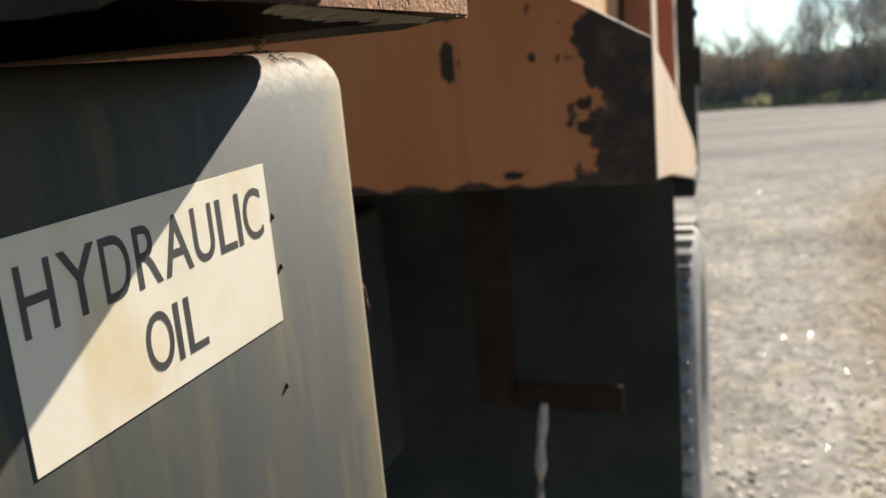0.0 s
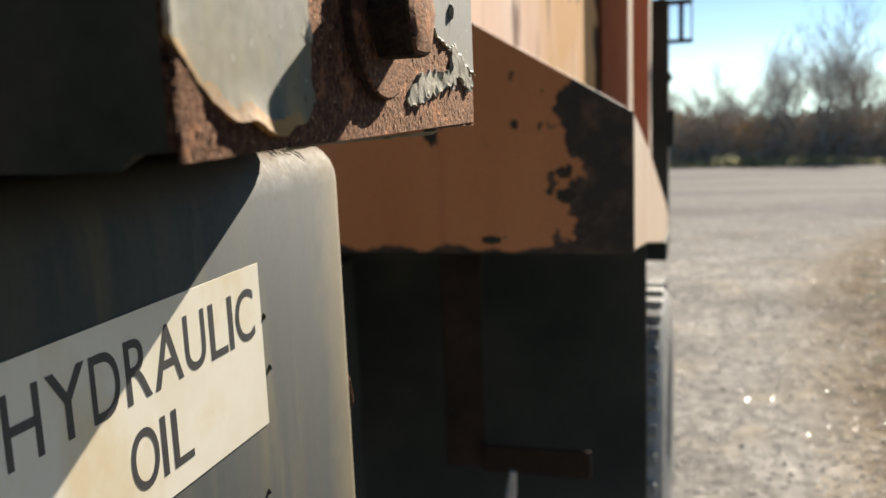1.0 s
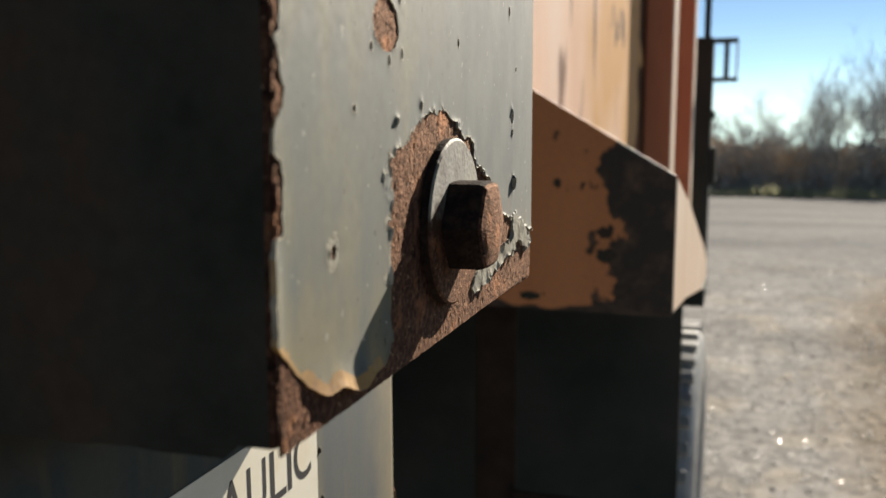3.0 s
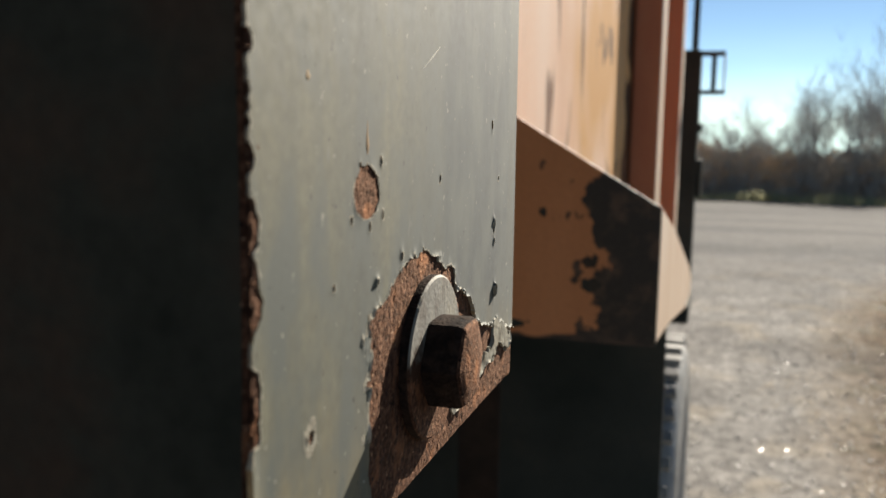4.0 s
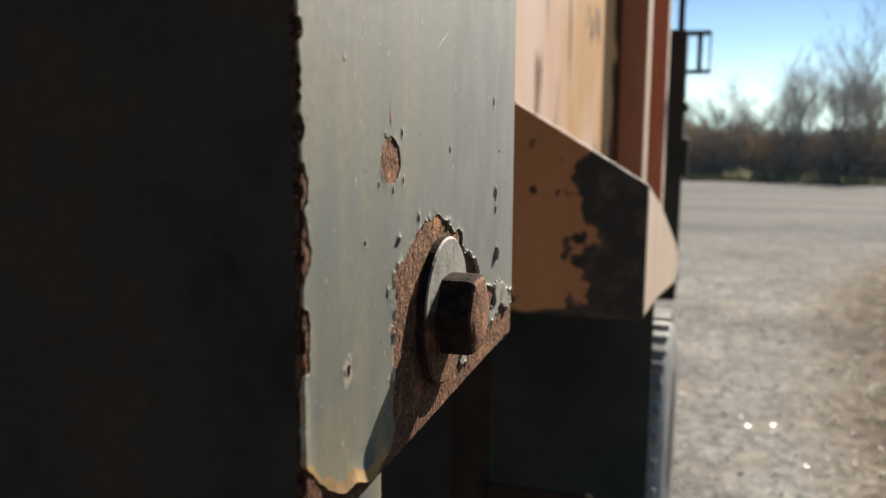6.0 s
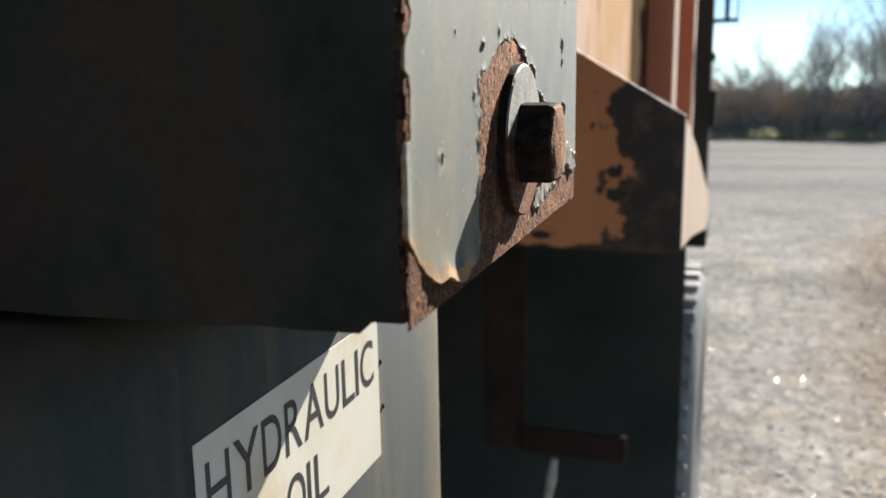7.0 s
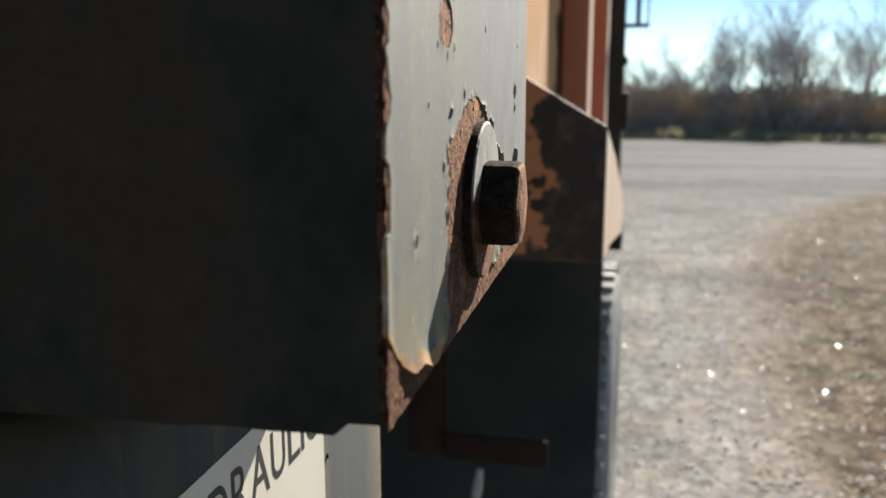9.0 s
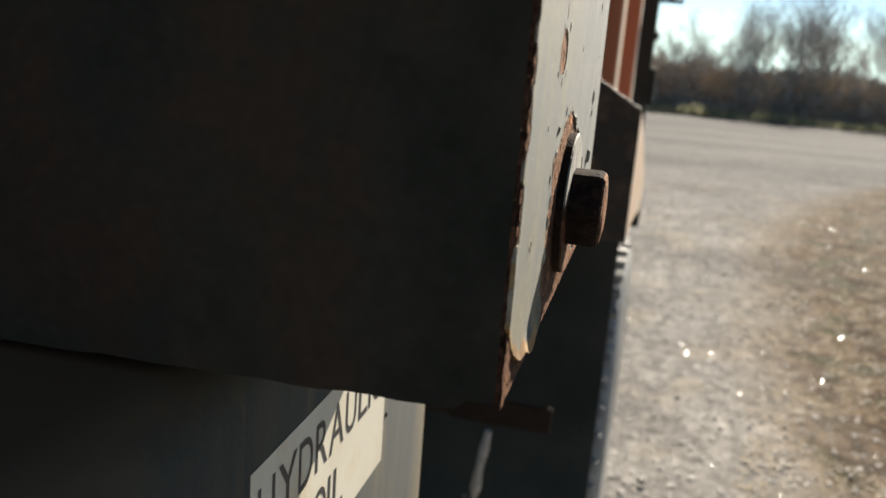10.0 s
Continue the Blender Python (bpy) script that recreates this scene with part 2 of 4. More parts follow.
DARKSTEEL = mat("black-brown steel, bare and shaded", [(0.3, (0.022, 0.025, 0.02)), (0.47, (0.044, 0.045, 0.036)), (0.6, (0.064, 0.046, 0.034)), (0.74, (0.034, 0.036, 0.029))],
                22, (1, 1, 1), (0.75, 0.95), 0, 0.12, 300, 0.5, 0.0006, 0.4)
DARKFRAME = mat("dark rusted frame steel", [(0.3, (0.014, 0.013, 0.011)), (0.52, (0.022, 0.019, 0.015)), (0.68, (0.036, 0.025, 0.018)), (0.82, (0.018, 0.016, 0.013))],
            16, (1, 1, 1), (0.8, 0.95), 0, 0.1, 200, 0.5, 0.001, 0.4)
DARKBROWN = mat("dark brown steel", [(0.3, (0.024, 0.019, 0.016)), (0.52, (0.036, 0.026, 0.020)), (0.7, (0.056, 0.036, 0.026))], 16, (1, 1, 1), (0.8, 0.95), 0, 0.08, 200, 0.5, 0.001, 0.4)
WALLBLACK = mat("plain black of the unseen wall", [(0.3, (0.028, 0.028, 0.027)), (0.6, (0.04, 0.039, 0.037)), (0.8, (0.055, 0.053, 0.05))], 3, (1, 1, 1), (0.4, 0.6), 0, 0.5, 60, 0.1, 0.001, 0.2)
BLACK = mat("black chassis paint with dust", [(0.3, (0.028, 0.034, 0.03)), (0.55, (0.043, 0.048, 0.042)), (0.75, (0.066, 0.062, 0.052))],
            6, (1, 1, 1), (0.7, 0.9), 0, 0.15, 200, 0.3, 0.0006, 0.3)
ORANGE = mat("sun-faded orange paint", [(0.3, (0.45, 0.165, 0.056)), (0.5, (0.52, 0.205, 0.08)), (0.68, (0.54, 0.24, 0.105)), (0.85, (0.4, 0.135, 0.05))],
             9, (1, 1, 0.25), (0.5, 0.7), 0, 0.5, 300, 0.25, 0.0003, 0.2)
ORANGE_FRONT = patched(patched(ORANGE, "orange paint worn to black steel at the corner", (0.02, 0.014, 0.01), 0, -0.020, 0.0012, 34, 0.1, 1, (0.09, 0.05, 0.03)),
                       "orange paint worn to black steel at the edges", (0.03, 0.02, 0.014), 2, 1.474, 0.001, 30, 0.02, -1, (0.1, 0.055, 0.035))
ORANGE_FRONT = flecked(ORANGE_FRONT, "orange paint with small rust chips", (0.07, 0.035, 0.02), 75, 0.72)
PEACH = patched(mat("pale peach-orange sheet", [(0.3, (0.7, 0.44, 0.3)), (0.5, (0.78, 0.55, 0.41)), (0.68, (0.8, 0.62, 0.5)), (0.85, (0.66, 0.37, 0.2))],
              7, (1, 1, 0.16), (0.65, 0.85), 0, 0.12, 300, 0.25, 0.0003, 0.2), "peach sheet turning tan", (0.64, 0.36, 0.15), 1, 0.76, 0.14, 5, 1.2)
# the rib's cast shadow is painted in with the rust beside it
PEACH = patched(PEACH, "peach sheet with rust and the rib shadow painted in", (0.085, 0.042, 0.022), 1, 0.98, 0.03, 6, 2.2, 1, (0.2, 0.08, 0.035))
PEACH = flecked(PEACH, "peach sheet with rust runs and painted rib shadow", (0.13, 0.055, 0.028), 15, 0.61, (1, 1.4, 0.22))
# lit copy of the orange: sunshine put into the colour of outer faces
LITORANGE = mat("pale orange with sunlight in its colour", [(0.3, (0.62, 0.42, 0.27)), (0.5, (0.7, 0.52, 0.37)), (0.7, (0.74, 0.6, 0.47)), (0.85, (0.6, 0.36, 0.2))], 14, (1, 1, 0.3), (0.5, 0.7), 0, 0.6, 300, 0.25, 0.0003, 0.2)
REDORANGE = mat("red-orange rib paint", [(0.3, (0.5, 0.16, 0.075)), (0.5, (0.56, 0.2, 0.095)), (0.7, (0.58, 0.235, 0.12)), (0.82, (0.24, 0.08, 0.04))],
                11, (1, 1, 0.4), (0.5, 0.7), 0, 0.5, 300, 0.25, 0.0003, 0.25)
WASHER = mat("dull zinc-plated steel", [(0.3, (0.08, 0.077, 0.064)), (0.5, (0.15, 0.142, 0.118)), (0.66, (0.2, 0.18, 0.13)), (0.76, (0.08, 0.045, 0.026))],
             160, (1, 1, 1), (0.64, 0.78), 0.0, 0.75, 800, 0.5, 0.0003, 0.5)
WASHER.node_tree.nodes["Principled BSDF"].inputs["Specular Tint"].default_value = (1, 0.95, 0.82, 1)
WASHER = flecked(WASHER, "dull plated steel with brown stains", (0.045, 0.03, 0.018), 190, 0.56, (1, 1, 0.5), 0.12)
WASHER = brushed(WASHER, 0.45)
# the bolt's shadow on the washer is painted in along with rust
WASHER = patched(WASHER, "zinc-plated steel with rust and shade over its lower part", (0.05, 0.026, 0.016), 2, 1.5300, 0.0012, 220, 0.012, -1, None, True)
LABEL = mat("aged white vinyl", [(0.3, (0.74, 0.68, 0.53)), (0.55, (0.82, 0.77, 0.64)), (0.72, (0.73, 0.61, 0.4))],
            22, (1, 1, 0.6), (0.5, 0.65), 0, 0.4, 300, 0.1, 0.0001, 0.1)
INK = mat("faded black ink", [(0.3, (0.03, 0.03, 0.033)), (0.7, (0.06, 0.058, 0.058))], 60, (1, 1, 1), (0.5, 0.6), 0, 0.5, 500, 0.1, 0.0001, 0.2)
RUBBER = mat("dusty tyre rubber", [(0.3, (0.16, 0.16, 0.15)), (0.55, (0.3, 0.295, 0.28)), (0.75, (0.42, 0.405, 0.38))], 14, (1, 1, 1), (0.5, 0.65), 0, 0.6, 150, 0.4, 0.002, 0.3)
GALV = mat("galvanised fitting", [(0.3, (0.3, 0.3, 0.29)), (0.7, (0.5, 0.49, 0.46))], 60, (1, 1, 1), (0.4, 0.6), 0.4, 0.5, 300, 0.3, 0.0004, 0.3)
# bark and brush are paled: distance haze put into their colour
BARK = mat("grey-brown bark paled for haze", [(0.3, (0.3, 0.28, 0.265)), (0.6, (0.41, 0.38, 0.36)), (0.8, (0.5, 0.46, 0.43))], 2, (1, 1, 0.3), (0.85, 0.95), 0, 0.2, 20, 0.5, 0.01, 0.3)
BRUSH = mat("dry brown brush paled for haze", [(0.3, (0.31, 0.28, 0.24)), (0.5, (0.42, 0.37, 0.31)), (0.64, (0.56, 0.4, 0.25)), (0.78, (0.38, 0.36, 0.29))], 0.6, (1, 1, 1), (0.85, 0.95), 0, 0.2, 8, 0.0, 0.01, 0.4)
GRASS = mat("yellow-green verge grass", [(0.3, (0.34, 0.33, 0.19)), (0.55, (0.47, 0.44, 0.26)), (0.75, (0.55, 0.47, 0.3))], 0.8, (1, 1, 1), (0.8, 0.9), 0, 0.2, 10, 0.0, 0.01, 0.3)
gn = GRASS.node_tree.nodes
thin = gn.new("ShaderNodeBsdfTranslucent")
thin.inputs["Color"].default_value = (0.45, 0.43, 0.27, 1)
blend = gn.new("ShaderNodeMixShader")
blend.inputs[0].default_value = 0.5
GRASS.node_tree.links.new(gn["Principled BSDF"].outputs[0], blend.inputs[1])
GRASS.node_tree.links.new(thin.outputs[0], blend.inputs[2])
GRASS.node_tree.links.new(blend.outputs[0], gn["Material Output"].inputs[0])
STRAW = mat("dry straw and leaf litter", [(0.3, (0.17, 0.125, 0.08)), (0.5, (0.3, 0.24, 0.16)), (0.7, (0.44, 0.37, 0.27))], 5, (1, 1, 1), (0.7, 0.9), 0, 0.3, 60, 0.0, 0.001, 0.4)
STONE = mat("pale gravel stone", [(0.3, (0.2, 0.19, 0.18)), (0.5, (0.36, 0.34, 0.31)), (0.7, (0.5, 0.47, 0.42))], 9, (1, 1, 1), (0.45, 0.9), 0, 0.5, 120, 0.4, 0.002, 0.4)


QUARTZ = mat("polished pale quartz", [(0.3, (0.5, 0.48, 0.45)), (0.7, (0.7, 0.68, 0.64))], 60, (1, 1, 1), (0.16, 0.24), 0, 0.9, 200, 0.0, 0.001, 0.2)


def gravel_material():
    m = mat("sandy gravel", [(0.28, (0.122, 0.116, 0.108)), (0.42, (0.19, 0.181, 0.168)), (0.56, (0.255, 0.242, 0.224)), (0.72, (0.38, 0.362, 0.338))],
            1.7, (1, 1, 1), (0.9, 1.0), 0, 0.05, 30, 0.4, 0.012, 0.7, 12.0)
    n, ln = m.node_tree.nodes, m.node_tree.links
    b = n["Principled BSDF"]
    was = b.inputs["Base Color"].links[0].from_socket
    tc = [k for k in n if k.bl_idname == "ShaderNodeTexCoord"][0]
    sep = n.new("ShaderNodeSeparateXYZ")
    ln.new(tc.outputs["Object"], sep.inputs[0])
    no = n.new("ShaderNodeTexNoise")
    no.inputs["Scale"].default_value, no.inputs["Detail"].default_value = 1.3, 8.0
    ln.new(tc.outputs["Object"], no.inputs["Vector"])
    # dry grass and leaf litter lie beyond a line that bends away to the outside of the yard
    far = n.new("ShaderNodeMath")
    far.operation = "SUBTRACT"
    ln.new(sep.outputs[1], far.inputs[0])
    far.inputs[1].default_value = 4.5
    pos = n.new("ShaderNodeMath")
    pos.operation = "MAXIMUM"
    ln.new(far.outputs[0], pos.inputs[0])
    pos.inputs[1].default_value = 0.0
    sq = n.new("ShaderNodeMath")
    sq.operation = "POWER"
    ln.new(pos.outputs[0], sq.inputs[0])
    sq.inputs[1].default_value = 2.0
    ma = n.new("ShaderNodeMath")
    ma.operation = "MULTIPLY_ADD"
    ln.new(sq.outputs[0], ma.inputs[0])
    ma.inputs[1].default_value, ma.inputs[2].default_value = -0.032, -0.56
    ad = n.new("ShaderNodeMath")
    ad.operation = "ADD"
    ln.new(ma.outputs[0], ad.inputs[0])
    ln.new(sep.outputs[0], ad.inputs[1])
    wb = n.new("ShaderNodeMath")
    wb.operation = "MULTIPLY_ADD"
    ln.new(no.outputs["Fac"], wb.inputs[0])
    wb.inputs[1].default_value = 0.6
    ln.new(ad.outputs[0], wb.inputs[2])
    def spread(low, high, top):
        r = n.new("ShaderNodeMapRange")
        r.inputs["From Min"].default_value, r.inputs["From Max"].default_value, r.inputs["To Max"].default_value = low, high, top
        ln.new(wb.outputs[0], r.inputs["Value"])
        return r.outputs[0]

    def blotch(scale, at, k, along=1.0):
        t = n.new("ShaderNodeTexNoise")
        t.inputs["Scale"].default_value, t.inputs["Detail"].default_value = scale, 9.0
        mp = n.new("ShaderNodeMapping")
        mp.inputs["Location"].default_value = (k, 2 * k, 0)
        mp.inputs["Scale"].default_value = (along, 1, 1)
        ln.new(tc.outputs["Object"], mp.inputs["Vector"])
        ln.new(mp.outputs[0], t.inputs["Vector"])
        r = n.new("ShaderNodeMapRange")
        r.inputs["From Min"].default_value, r.inputs["From Max"].default_value = at - 0.06, at + 0.06
        ln.new(t.outputs["Fac"], r.inputs["Value"])
        return r.outputs[0]

    def over(base, fac, colour, also=None):
        if also is not None:
            m2 = n.new("ShaderNodeMath")
            m2.operation = "MULTIPLY"
            ln.new(fac, m2.inputs[0])
            ln.new(also, m2.inputs[1])
            fac = m2.outputs[0]
        x = n.new("ShaderNodeMix")
        x.data_type = "RGBA"
        ln.new(fac, x.inputs["Factor"])
        ln.new(base, x.inputs["A"])
        x.inputs["B"].default_value = (*colour, 1)
        return x.outputs["Result"]

    dry = spread(0.42, 0.8, 0.95)
    col = over(was, blotch(2.6, 0.60, 3.0), (0.31, 0.275, 0.225))
    col = over(col, spread(0.22, 0.5, 0.62), (0.215, 0.168, 0.118))
    col = over(col, dry, (0.112, 0.076, 0.046))
    col = over(col, blotch(5.0, 0.52, 7.0), (0.05, 0.034, 0.021), dry)
    col = over(col, blotch(3.6, 0.57, 11.0), (0.062, 0.064, 0.034), dry)
    col = over(col, blotch(7.0, 0.60, 17.0), (0.19, 0.15, 0.105), dry)
    # greyer track further off, darkened too for stone shadows seen against the sun
    tr = n.new("ShaderNodeMapRange")
    tr.inputs["From Min"].default_value, tr.inputs["From Max"].default_value = 5.0, 14.0
    tr.inputs["To Max"].default_value = 0.8
    ln.new(sep.outputs[1], tr.inputs["Value"])
    bare = n.new("ShaderNodeMath")
    bare.operation = "SUBTRACT"
    bare.inputs[0].default_value = 1.0
    ln.new(dry, bare.inputs[1])
    grey = n.new("ShaderNodeMath")
    grey.operation = "MULTIPLY"
    ln.new(tr.outputs[0], grey.inputs[0])
    ln.new(bare.outputs[0], grey.inputs[1])
    far_grey = n.new("ShaderNodeMix")
    far_grey.data_type = "RGBA"
    ln.new(grey.outputs[0], far_grey.inputs["Factor"])
    ln.new(col, far_grey.inputs["A"])
    far_grey.inputs["B"].default_value = (0.077, 0.079, 0.082, 1)
    faint = n.new("ShaderNodeMath")
    faint.operation = "MULTIPLY"
    ln.new(blotch(0.7, 0.55, 23.0), faint.inputs[0])
    faint.inputs[1].default_value = 0.35
    worn = over(far_grey.outputs["Result"], faint.outputs[0], (0.09, 0.085, 0.08))
    # pale wheel tracks across the yard
    track = n.new("ShaderNodeMath")
    track.operation = "MULTIPLY"
    ln.new(blotch(0.55, 0.53, 31.0, 0.3), track.inputs[0])
    track.inputs[1].default_value = 0.5
    worn = over(worn, track.outputs[0], (0.185, 0.178, 0.167), bare.outputs[0])
    n3 = n.new("ShaderNodeTexNoise")
    n3.inputs["Scale"].default_value, n3.inputs["Detail"].default_value, n3.inputs["Roughness"].default_value = 11.0, 10.0, 0.7
    ln.new(tc.outputs["Object"], n3.inputs["Vector"])
    st = n.new("ShaderNodeMapRange")
    st.inputs["From Min"].default_value, st.inputs["From Max"].default_value = 0.34, 0.66
    ln.new(n3.outputs["Fac"], st.inputs["Value"])
    ov = n.new("ShaderNodeMix")
    ov.data_type, ov.blend_type = "RGBA", "OVERLAY"
    ov.inputs["Factor"].default_value = 0.48
    ln.new(worn, ov.inputs["A"])
    ln.new(st.outputs[0], ov.inputs["B"])
    ln.new(ov.outputs["Result"], b.inputs["Base Color"])
    return m


GRAVEL = gravel_material()


# ---- builders ----
def part(name, bm, material, parent=None, label="", smooth=False):
    me = bpy.data.meshes.new(name)
    bm.normal_update()
    bm.to_mesh(me)
    bm.free()
    me.materials.append(material)
    if smooth:
        me.polygons.foreach_set("use_smooth", [True] * len(me.polygons))
    ob = new(name, me)
    if parent is not None:
        ob.parent = parent
    if label:
        ob["label"] = label
    return ob


def empty(name, label, category, group="", kind="", at=(0, 0, 0)):
    e = new(name)
    e.empty_display_size = 0.05
    return tagged(e, label, category, group, kind)


def box_bm(lo, hi, bev=0.0, seg=2):
    bm = bmesh.new()
    bmesh.ops.create_cube(bm, size=1.0)
    lo, hi = Vector(lo), Vector(hi)
    for v in bm.verts:
        v.co = Vector([lo[i] + (v.co[i] + 0.5) * (hi[i] - lo[i]) for i in range(3)])
    if bev:
        bmesh.ops.bevel(bm, geom=bm.edges[:], offset=bev, segments=seg, affect="EDGES", profile=0.5)
    return bm


def prism_bm(poly, axis, a, b, bev=0.0):
    """A flat outline swept along one axis from a to b. The outline gives the two other axes in order."""
    bm = bmesh.new()
    o = [i for i in range(3) if i != axis]
    rings = []
    for k in (a, b):
        ring = []
        for p in poly:
            c = [0.0, 0.0, 0.0]
            c[axis], c[o[0]], c[o[1]] = k, p[0], p[1]
            ring.append(bm.verts.new(c))
        rings.append(ring)
    n = len(poly)
    for i in range(n):
        bm.faces.new((rings[0][i], rings[0][(i + 1) % n], rings[1][(i + 1) % n], rings[1][i]))
    bm.faces.new(rings[0][::-1])
    bm.faces.new(rings[1])
    bmesh.ops.recalc_face_normals(bm, faces=bm.faces[:])
    if bev:
        bmesh.ops.bevel(bm, geom=bm.edges[:], offset=bev, segments=2, affect="EDGES", profile=0.5)
    return bm


def tube(bm, pts, radii, sides=8):
    """A tapered tube along points, added to bm."""
    rings = []
    for i, p in enumerate(pts):
        p = Vector(p)
        d = (Vector(pts[min(i + 1, len(pts) - 1)]) - Vector(pts[max(i - 1, 0)])).normalized()
        u = d.orthogonal().normalized()
        w = d.cross(u)
        rings.append([bm.verts.new(p + radii[i] * (math.cos(k * math.tau / sides) * u + math.sin(k * math.tau / sides) * w)) for k in range(sides)])
    for a, b in zip(rings, rings[1:]):
        for k in range(sides):
            bm.faces.new((a[k], a[(k + 1) % sides], b[(k + 1) % sides], b[k]))
    bm.faces.new(rings[0][::-1])
    bm.faces.new(rings[-1])


def grit(y, z, s, k=0.0):
    return noise.noise(Vector((y * s, z * s, k)))


# ---- ground ----
def ground_height(x, y):
    fall = max(0.0, y - 6.0)
    return -0.0615 * (fall - 2.0 * (1 - math.exp(-fall / 2.0)))


def build_ground():
    bm = bmesh.new()
    xs = [-900, -200, -60, -20, -8] + [-4 + 0.16 * i for i in range(70)] + [9, 13, 20, 40, 90, 250, 900]
    ys = [-400, -80, -20, -6, -2] + [0.5 + 0.16 * i for i in range(80)] + [14.5, 17, 20, 25, 31, 38, 46, 56, 70, 100, 200, 500, 1500]
    grid = []
    for y in ys:
        row = []
        for x in xs:
            near = 1.0 if -4 <= x <= 8 and 0.5 <= y <= 13.2 else 0.0
            h = ground_height(x, y) + near * (0.018 * grit(x, y, 1.1) + 0.010 * grit(x, y, 4.0, 3.0))
            row.append(bm.verts.new((x, y, h)))
        grid.append(row)
    for a, b in zip(grid, grid[1:]):
        for i in range(len(xs) - 1):
            bm.faces.new((a[i], a[i + 1], b[i + 1], b[i]))
    g = part("ground", bm, GRAVEL, smooth=True)
    tagged(g, "pale sandy gravel yard with patches of dry grass", "ground", kind="structure")


def build_stones():
    rnd = random.Random(4)
    base = bmesh.new()
    bmesh.ops.create_icosphere(base, subdivisions=1, radius=1.0)
    vs = [v.co.copy() for v in base.verts]
    fs = [[v.index for v in f.verts] for f in base.faces]
    base.free()
    V, F = [], []
    for i in range(9000):
        y = 2.0 + 9.0 * rnd.random() ** 1.5
        x = -0.5 + (0.6 + 0.42 * y) * rnd.random()
        r = 0.003 + 0.010 * rnd.random() ** 3
        c = Vector((x, y, ground_height(x, y) + 0.25 * r + 0.018 * grit(x, y, 1.1) + 0.010 * grit(x, y, 4.0, 3.0)))
        sc = Vector((r * rnd.uniform(0.8, 1.4), r * rnd.uniform(0.8, 1.4), r * rnd.uniform(0.3, 0.5)))
        turn = Euler((rnd.uniform(-0.4, 0.4), rnd.uniform(-0.4, 0.4), rnd.uniform(0, 6.3))).to_matrix()
        o = len(V)
        V += [c + turn @ Vector((v.x * sc.x, v.y * sc.y, v.z * sc.z)) * rnd.uniform(0.85, 1.15) for v in vs]
        F += [[o + k for k in f] for f in fs]
    me = bpy.data.meshes.new("gravel_stones")
    me.from_pydata(V, [], F)
    me.materials.append(STONE)
    tagged(new("gravel_stones", me), "loose pale stones strewn over the gravel yard", "gravel", kind="stuff")


def build_litter():
    rnd = random.Random(30)
    V, F = [], []
    while len(F) < 5000:
        y = 2.3 + 9.5 * rnd.random() ** 1.3
        x = 0.3 + 0.04 * max(0.0, y - 4.5) ** 2 + 0.14 + 0.3 * grit(0.0, y, 0.9) + (0.6 + 0.3 * y) * rnd.random() ** 1.1
        if grit(x, y, 1.6, 6.0) < -0.12:
            continue
        a, l, w = rnd.uniform(0, 6.3), rnd.uniform(0.012, 0.045), rnd.uniform(0.002, 0.007)
        c = Vector((x, y, ground_height(x, y) + 0.004 + 0.018 * grit(x, y, 1.1) + 0.010 * grit(x, y, 4.0, 3.0)))
        d = Vector((math.cos(a), math.sin(a), rnd.uniform(0.0, 0.3))) * l
        n = Vector((-math.sin(a), math.cos(a), 0)) * w
        o = len(V)
        V += [c - n, c + n, c + d + n * 0.3, c + d - n * 0.3]
        F.append([o, o + 1, o + 2, o + 3])
    me = bpy.data.meshes.new("dry_grass")
    me.from_pydata(V, [], F)
    me.materials.append(STRAW)
    tagged(new("dry_grass", me), "dry tan grass and leaf litter on the gravel", "dry grass", kind="stuff")


def build_quartz():
    rnd = random.Random(15)
    V, F = [], []
    for i in range(640):
        y = 2.4 + 8 * rnd.random()
        x = -0.1 + (0.3 + 0.5 * y) * rnd.random()
        r = rnd.uniform(0.002, 0.0048)
        c = Vector((x, y, ground_height(x, y) + 0.014 + 0.018 * grit(x, y, 1.1) + 0.010 * grit(x, y, 4.0, 3.0)))
        # flat tops tilted so that the sun glints towards the camera
        turn = Euler((rnd.gauss(0.07, 0.16), rnd.gauss(0.1, 0.16), rnd.uniform(0, 6.3))).to_matrix()
        o = len(V)
        for lift, k in ((-0.008, 0.9), (0.0, 1.0), (0.0015, 0.8)):
            V += [c + turn @ Vector((r * k * (1 + 0.25 * math.sin(3.1 * j + i)) * math.cos(j * math.tau / 7), r * k * math.sin(j * math.tau / 7), lift)) for j in range(7)]
        for q in (0, 7):
            F += [[o + q + j, o + q + (j + 1) % 7, o + q + 7 + (j + 1) % 7, o + q + 7 + j] for j in range(7)]
        F.append([o + 14 + j for j in range(7)])
    me = bpy.data.meshes.new("quartz_pebbles")
    me.from_pydata(V, [], F)
    me.materials.append(QUARTZ)
    tagged(new("quartz_pebbles", me), "small white pebbles with flat tops tilted to glint towards the camera", "pebbles", kind="stuff")


# ---- the upright steel box with flaking paint ----
POST_Y0, POST_Z0, POST_Z1 = -0.1623, 1.5, 2.15
BOLT_Y, BOLT_Z = -0.0840, 1.5272
BOLT2_Z = 1.637


